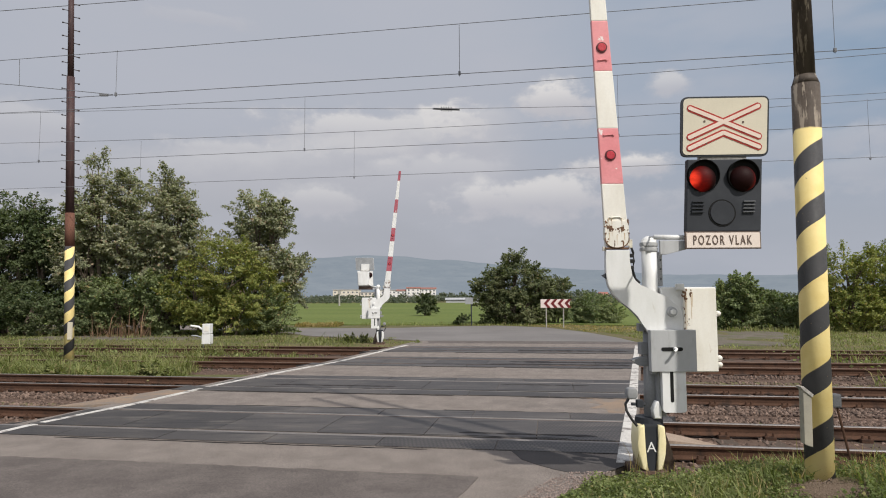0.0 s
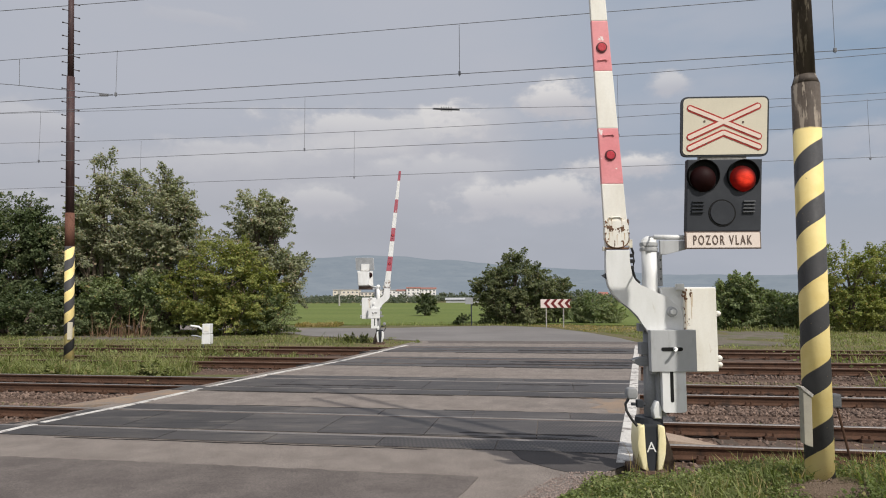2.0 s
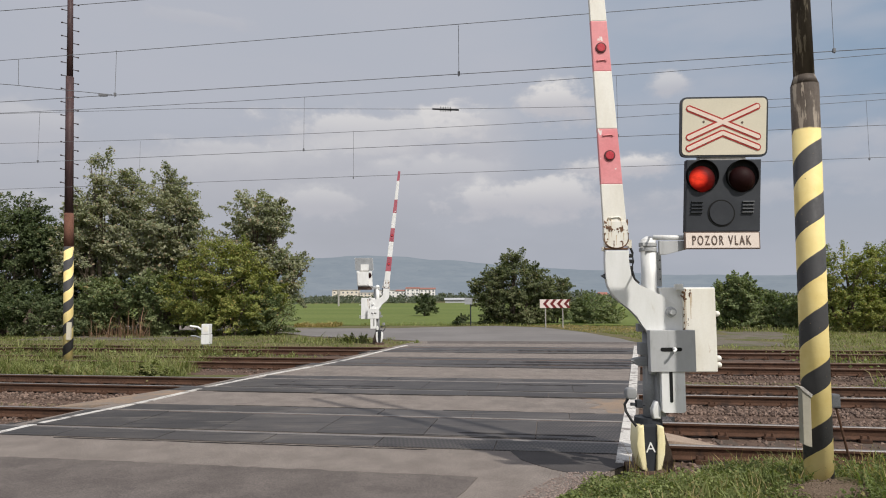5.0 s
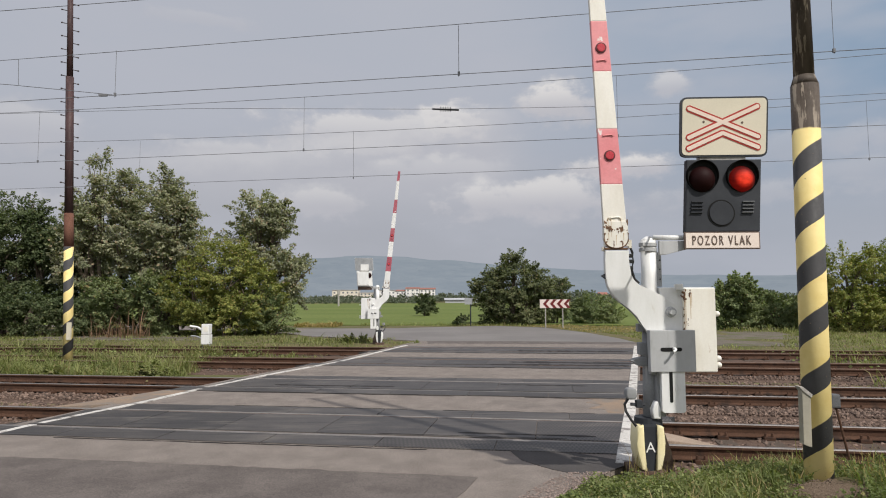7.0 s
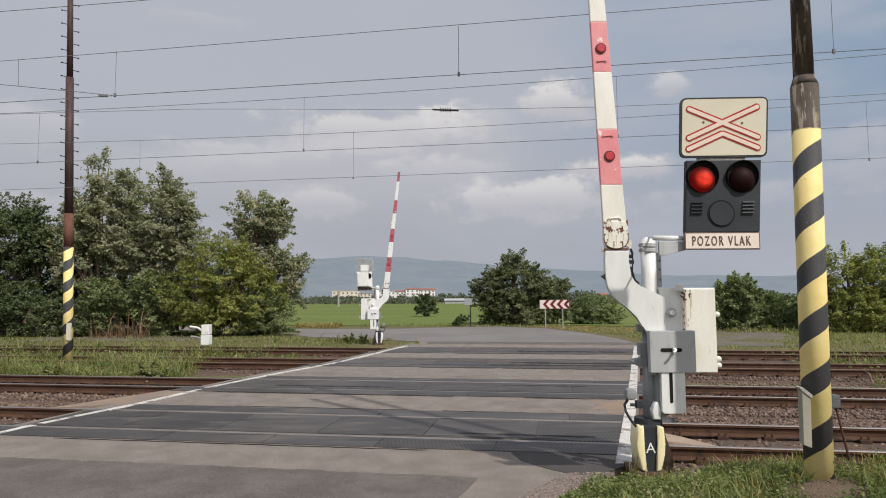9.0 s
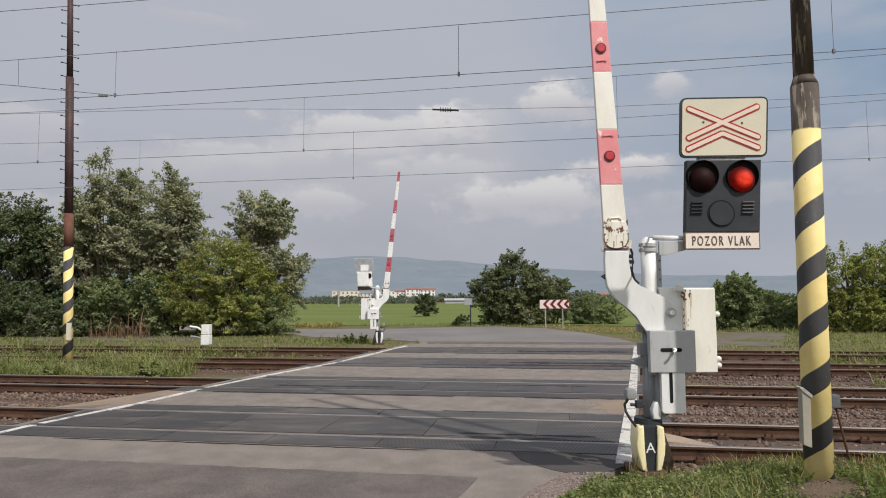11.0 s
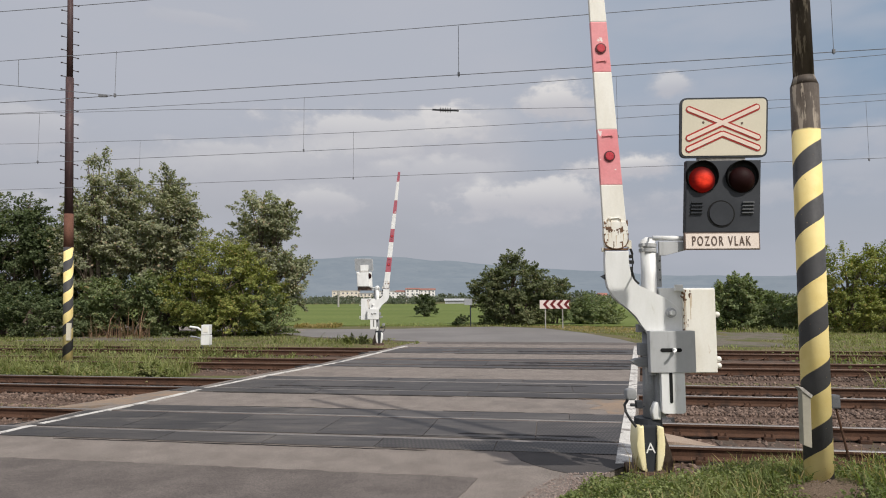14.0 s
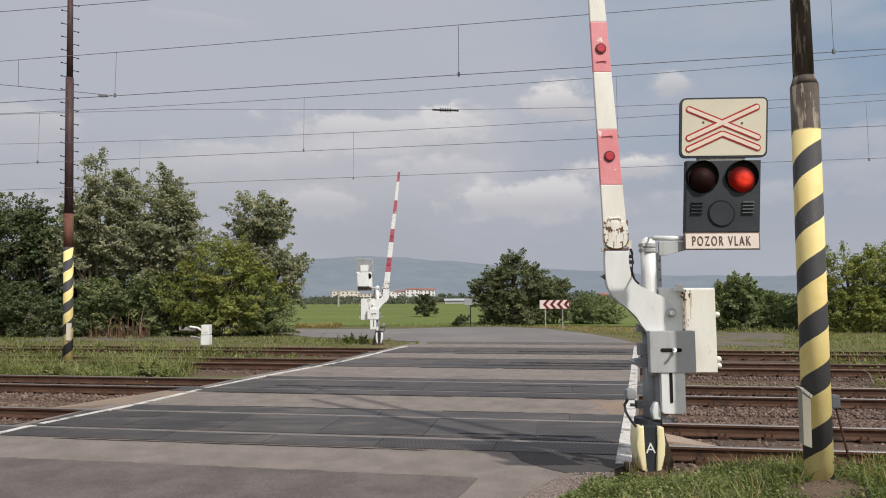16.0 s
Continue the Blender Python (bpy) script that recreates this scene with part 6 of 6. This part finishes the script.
# ---- grass ----
def blades(name, label, spots, heights, material, seed, width=0.006, lean=0.5, kind="stuff"):
    """Bent tapering blades: three triangles each."""
    rng = np.random.default_rng(seed)
    n = len(spots)
    a = rng.uniform(0, 2 * np.pi, n)
    f = np.stack([np.cos(a), np.sin(a), np.zeros(n)], 1)
    s = np.stack([-np.sin(a), np.cos(a), np.zeros(n)], 1)
    tuft = np.array([noise.noise((p[0] * 1.4, p[1] * 1.4, 0.7)) + 0.6 * noise.noise((p[0] * 4.0, p[1] * 4.0, 3.1)) for p in spots])
    h = (heights * np.clip(0.85 + 0.9 * tuft, 0.3, 1.7))[:, None]
    w = width * (0.6 + 0.8 * rng.random((n, 1))) * (0.5 + h / h.mean() * 0.5)
    b = lean * rng.random((n, 1)) * h
    up = np.array([0, 0, 1.0])
    m1 = spots + up * h * 0.55 + f * b * 0.35
    tip = spots + up * h * (1 - 0.25 * rng.random((n, 1))) + f * b
    V = np.stack([spots - s * w, spots + s * w, m1 + s * w * 0.8, m1 - s * w * 0.8, tip], 1).reshape(-1, 3)
    i = np.arange(n)[:, None] * 5
    F = np.concatenate([i + np.array([[0, 1, 2]]), i + np.array([[0, 2, 3]]), i + np.array([[3, 2, 4]])], 0)
    me = bpy.data.meshes.new(name)
    me.vertices.add(len(V))
    me.vertices.foreach_set("co", V.astype(np.float32).ravel())
    me.loops.add(len(F) * 3)
    me.loops.foreach_set("vertex_index", F.astype(np.int32).ravel())
    me.polygons.add(len(F))
    me.polygons.foreach_set("loop_start", (np.arange(len(F)) * 3).astype(np.int32))
    me.update(calc_edges=True)
    me.materials.append(material)
    return tagged(new(name, me), label, "grass", kind=kind)


def on_ground(n, x0, x1, v0, v1, seed, keep=lambda x, v, y: True, clumps=0.0, offset=0.0):
    """n places on the ground between two lines along the tracks."""
    rng = np.random.default_rng(seed)
    out = []
    while len(out) < n:
        x, v = rng.uniform(x0, x1), rng.uniform(v0, v1)
        y = v / COS + SLOPE * x
        if road_left(y) - 0.45 < x < road_right(y) + 0.03 and y < 26.5:
            continue
        if clumps and noise.noise((x * 0.9, y * 0.9, seed)) < rng.uniform(-0.5, 0.5) * 1.0 + clumps - 0.5:
            continue
        if keep(x, v, y):
            out.append((x, y, ground_height(x, y) - 0.01 + offset))
    return np.array(out)


def heights(n, lo, hi, seed, power=1.6):
    return lo + (hi - lo) * np.random.default_rng(seed).random(n) ** power


T1, T2, T3, T4 = [t * COS for t in TRACKS]


def bare(x, y):
    """False on the trodden soil round the foot of the mast."""
    return math.hypot((x - 3.16) / 0.30, (y - 5.5) / 0.28) > 1 + 0.35 * noise.noise((x * 5, y * 5, 2.0))


def make_grass():
    p = on_ground(24000, 0.2, 8.5, 4.4, 7.75, 31, lambda x, v, y: y > 4.2 and (x > 2.75 or v < 6.55) and bare(x, y) and x > road_right(y) and noise.noise((x * 1.1, y * 1.1, 5.0)) > 0.10 - 0.10 * (x - 1.2) and v < 7.72 - 0.35 * noise.noise((x * 1.3, 2.0, 0)))
    blades("verge_grass", "green grass tufts on the verge beside the road", p, heights(len(p), 0.05, 0.23, 1), M["grass_near"], 41, 0.0042, 1.2)
    p = on_ground(1500, 1.9, 8.5, 6.2, 7.9, 32, clumps=0.5)
    blades("verge_grass", "tall seeding grass stalks beside the first rail", p, heights(len(p), 0.12, 0.34, 2), M["straw"], 42, 0.003, 0.5)
    p = on_ground(1700, 2.7, 9.0, 6.6, 7.9, 33, clumps=0.5)
    blades("verge_grass", "tall green grass tufts beside the first rail", p, heights(len(p), 0.10, 0.28, 3), M["grass_near"], 43, 0.006, 0.9)
    # broad low leaves beside the asphalt
    rng = np.random.default_rng(34)
    c = on_ground(34000, 0.5, 6.5, 4.5, 7.55, 35, lambda x, v, y: y > 4.4 and (x > 2.75 or v < 6.62) and bare(x, y) and x - road_right(y) < 5.0 * rng.random() ** 1.5 + 0.3 and noise.noise((x * 1.5, y * 1.5, 6.0)) > -0.28 - 0.3 * rng.random())
    lump = np.array([max(0.1, 0.75 + 1.3 * noise.noise((px * 3.2, py * 3.2, 8.0))) for px, py, _ in c])
    c[:, 2] += 0.015 + 0.15 * lump * rng.random(len(c)) * np.clip((c[:, 0] - np.array([road_right(yy) for yy in c[:, 1]])) * 3 + 0.15, 0.1, 1)
    d = rng.normal(size=c.shape)
    d[:, 2] = d[:, 2] * 0.4 + 0.25
    ob = new("verge_leaves", leaf_mesh("verge_leaves", c, d, rng.uniform(0.014, 0.040, len(c)), rng, M["clover"]))
    tagged(ob, "low leafy green weeds at the asphalt's edge", "weeds", kind="stuff")
    # strip between second and third track, west of the road
    p = on_ground(48000, -34, -5.6, T2 + 1.55, T3 - 0.9, 36, lambda x, v, y: x < -7.15 + 0.5 * noise.noise((y, 1, 0)), clumps=0.05)
    blades("track_grass", "ragged green grass between the tracks", p, heights(len(p), 0.08, 0.46, 4), M["grass"], 44, 0.006, 1.4)
    p = on_ground(36000, -36, -7.4, T3 - 1.4, T3 + 0.7, 37, clumps=0.05)
    blades("track_grass", "grass growing over the rusty far tracks", p, heights(len(p), 0.16, 0.50, 5), M["grass"], 45, 0.007, 1.4)
    p = on_ground(30000, -40, -4.2, T3 + 0.95, T4 - 0.9, 38, lambda x, v, y: x < -5.5 or v > T3 + 1.8, clumps=0.12)
    blades("track_grass", "ragged green grass between the far tracks", p, heights(len(p), 0.05, 0.24, 6), M["grass"], 46, 0.007, 1.4)
    p = on_ground(17000, -40, -6.4, T4 - 1.3, T4 + 0.8, 39, clumps=0.1)
    blades("track_grass", "grass growing over the rusty far tracks", p, heights(len(p), 0.16, 0.46, 7), M["grass"], 47, 0.008, 1.4)
    p = on_ground(50000, -42, -0.9, T4 + 0.9, 36.0, 40, lambda x, v, y: not (-20.5 < x < -11.2 and 31 < y < 34.4 and noise.noise((x * 0.5, y * 0.8, 4)) < 0.15) and not (x > -8 and y > 31.2) and not (x > -2.2 and y > 28.3), clumps=0.1)
    blades("far_grass", "mown pale green grass beyond the tracks", p, heights(len(p), 0.03, 0.15, 8), M["grass"], 48, 0.010, 1.4)
    p = on_ground(900, -7.5, -3.0, 26.9, 29.5, 50)
    blades("far_grass", "tall dark weeds beside the far barrier", p, heights(len(p), 0.05, 0.35, 9), M["grass"], 49, 0.010, 1.2)
    p = on_ground(700, -7.7, -6.9, T2 + 2.0, T2 + 2.7, 51)
    blades("track_grass", "tall dark weed clump between the tracks", p, heights(len(p), 0.08, 0.35, 10), M["grass"], 52, 0.008, 1.3)
    # east side
    p = on_ground(9000, 8.5, 30, T2 + 1.7, T3 - 0.9, 53, lambda x, v, y: x > 10.5 + 2 * noise.noise((v * 0.7, 3, 0)), clumps=0.15)
    blades("track_grass", "ragged green grass between the tracks", p, heights(len(p), 0.10, 0.42, 11), M["grass"], 54, 0.007, 1.4)
    p = on_ground(9000, 10.8, 34, T3 + 0.9, T4 + 0.9, 55, lambda x, v, y: x > 11.8 + 1.5 * noise.noise((v, 5, 0)), clumps=0.1)
    blades("track_grass", "ragged green grass over the far tracks", p, heights(len(p), 0.12, 0.44, 12), M["grass"], 56, 0.008, 1.4)
    p = on_ground(42000, 7.9, 36, T4 + 0.9, 38.0, 57, lambda x, v, y: not (0.405 * y < x < 0.52 * y and 25.2 < y < 36.0 and noise.noise((x * 0.6, y * 0.6, 2)) < 0.45) and not (x < 8.8 and y > 27), clumps=0.05)
    blades("far_grass", "tall pale green grass beyond the tracks", p, heights(len(p), 0.03, 0.15, 13), M["grass"], 58, 0.010, 1.4)
    p = on_ground(5000, 6.0, 14, 36.5, 47, 59, lambda x, v, y: x > np.interp(y, [34, 41.6, 44.6, 50], [8.2, 7.2, 4.4, -2]))
    blades("far_grass", "dry pale grass along the road bend", p, heights(len(p), 0.03, 0.12, 14), M["straw"], 60, 0.016, 1.4)
    p = on_ground(5200, -10.2, -7.2, 42.4, 46.0, 61, clumps=0.3)
    blades("far_grass", "straw-coloured dry grass along the field edge", p, heights(len(p), 0.08, 0.36, 15), M["straw"], 62, 0.012, 1.8)
    p = on_ground(3500, -6.0, 6.0, 44.6, 48.5, 63, lambda x, v, y: y > np.interp(x, [-8, -3, 0, 3.7, 6], [40, 42.4, 43.8, 45.2, 43]))
    blades("far_grass", "dry pale grass along the field edge", p, heights(len(p), 0.05, 0.22, 16), M["grass"], 64, 0.016, 1.2)
    p = on_ground(4200, 15.5, 34, 37.2, 39.6, 67, clumps=0.2)
    blades("far_grass", "tall weeds at the foot of the hedge trees", p, heights(len(p), 0.06, 0.34, 18), M["grass"], 68, 0.014, 0.9)
    p = on_ground(230, -18.0, -14.9, 29.5, 30.9, 65)
    blades("far_grass", "dry brown stalks at the foot of the belt", p, heights(len(p), 0.35, 1.5, 17), M["stalk"], 66, 0.009, 0.9)


make_grass()


def make_ground_weeds():
    rng = np.random.default_rng(90)
    C = np.concatenate([on_ground(9000, -30, -7.2, T2 + 1.6, T3 - 0.8, 91, clumps=0.3), on_ground(5000, -34, -6.5, T3 - 0.8, T4 + 1.0, 92, clumps=0.35), on_ground(4000, 9.5, 26, T2 + 1.8, T4 + 1.0, 93, lambda x, v, y: x > 11, clumps=0.3)])
    C[:, 2] += 0.05 + 0.2 * rng.random(len(C)) ** 1.5
    d = rng.normal(size=C.shape)
    d[:, 2] = d[:, 2] * 0.4 + 0.3
    ob = new("track_weeds", leaf_mesh("track_weeds", C, d, rng.uniform(0.05, 0.12, len(C)), rng, M["clover"]))
    tagged(ob, "low leafy weeds mixed into the grass between tracks", "weeds", kind="stuff")


make_ground_weeds()


def crumbs(name, label, x, y, z, r, dark, light, seed):
    """Small broken grains lying at the places."""
    rng = np.random.default_rng(seed)
    n = len(x)
    base = np.array([(1, 0, -0.3), (-0.5, 0.87, -0.3), (-0.5, -0.87, -0.3), (0.1, 0.1, 0.8), (0.5, 0.87, 0.3), (-1, 0, 0.3), (0.5, -0.87, 0.3)])
    tri = np.array([(0, 4, 3), (4, 1, 5), (4, 5, 3), (5, 2, 6), (5, 6, 3), (6, 0, 3), (0, 1, 4), (1, 2, 5), (2, 0, 6)])
    P = base[None] * rng.uniform(0.6, 1.2, (n, 7, 1)) * r[:, None, None] + np.stack([x, y, z + r * 0.3], 1)[:, None]
    me = bpy.data.meshes.new(name)
    me.from_pydata(P.reshape(-1, 3).tolist(), [], (tri[None] + (np.arange(n) * 7)[:, None, None]).reshape(-1, 3).tolist())
    m, nt, bsdf, _ = nodes_of(name)
    geo = nt.nodes.new("ShaderNodeNewGeometry")
    nt.links.new(mixc(nt, geo.outputs["Random Per Island"], dark, light), bsdf.inputs["Base Color"])
    bsdf.inputs["Roughness"].default_value = 0.9
    me.materials.append(m)
    tagged(new(name, me), label, "grit", kind="stuff")


def make_edge_grit():
    rng = np.random.default_rng(17)
    y = rng.uniform(4.9, 6.95, 2600)
    x = np.array([road_right(v) for v in y]) - 0.42 * rng.random(2600) ** 1.8 + 0.08
    crumbs("edge_grit", "loose pinkish grit along the crumbling asphalt edge", x, y, np.full(2600, -0.008), rng.uniform(0.004, 0.012, 2600), (0.15, 0.115, 0.10), (0.36, 0.28, 0.245), 18)
    x, y = 3.16 + rng.normal(size=4200) * 0.14, 5.47 + rng.normal(size=4200) * 0.13
    z = np.array([ground_height(a, c) for a, c in zip(x, y)])
    crumbs("soil_crumbs", "trodden crumbly brown soil round the foot of the mast", x, y, z, rng.uniform(0.003, 0.010, 4200), (0.10, 0.070, 0.046), (0.165, 0.120, 0.085), 19)


make_edge_grit()


# ---- motion ----
def motions():
    # the two red lamps flash in turn: each optic turns its glowing side to the front or to the back
    period, west_on, east_on = 1.242, -0.035, 0.495
    for k, (lens, x, z) in enumerate(LAMPS):
        home = Matrix.Translation((x, -0.012, z))
        events = sorted([(n * period + west_on, k == 0) for n in range(-1, 15)] + [(n * period + east_on, k == 1) for n in range(-1, 15)])
        keys, angle = [], 0.0 if not events[0][1] else 180.0
        for te, front in events:
            for i in range(5):
                keys.append((te - 0.10 + 0.05 * i, angle + 45.0 * i))
            angle += 180.0
        rows = []
        for i in range(481):
            t = i / 30.0
            if i in (0, 480) or any(abs(t - q[0]) < 0.0334 for q in keys):
                rows.append((t, home @ pose(0, 0, 0, 0, 0, float(np.interp(t, [q[0] for q in keys], [q[1] for q in keys])))))
        walk(lens, rows)
    # wind in the trees
    for ob, x, y, s, seed in SWAY:
        rows = []
        for i in range(33):
            t = i * 0.5
            a = s * (0.75 * math.sin(2 * math.pi * t / 3.3 + seed) + 0.5 * math.sin(2 * math.pi * t / 5.7 + seed * 2.3))
            b = s * 0.4 * math.sin(2 * math.pi * t / 2.6 + seed * 1.7)
            rows.append((t, pose(x, y, -0.05, b, a, 0)))
        walk(ob, rows)
    # the clouds drift
    walk(sky_sheet, [(0.0, pose(0, 0, 0, 0, 0, 0.12)), (8.0, pose(0, 0, 0, 0, 0, 0.0)), (16.0, pose(0, 0, 0, 0, 0, -0.12))])


motions()
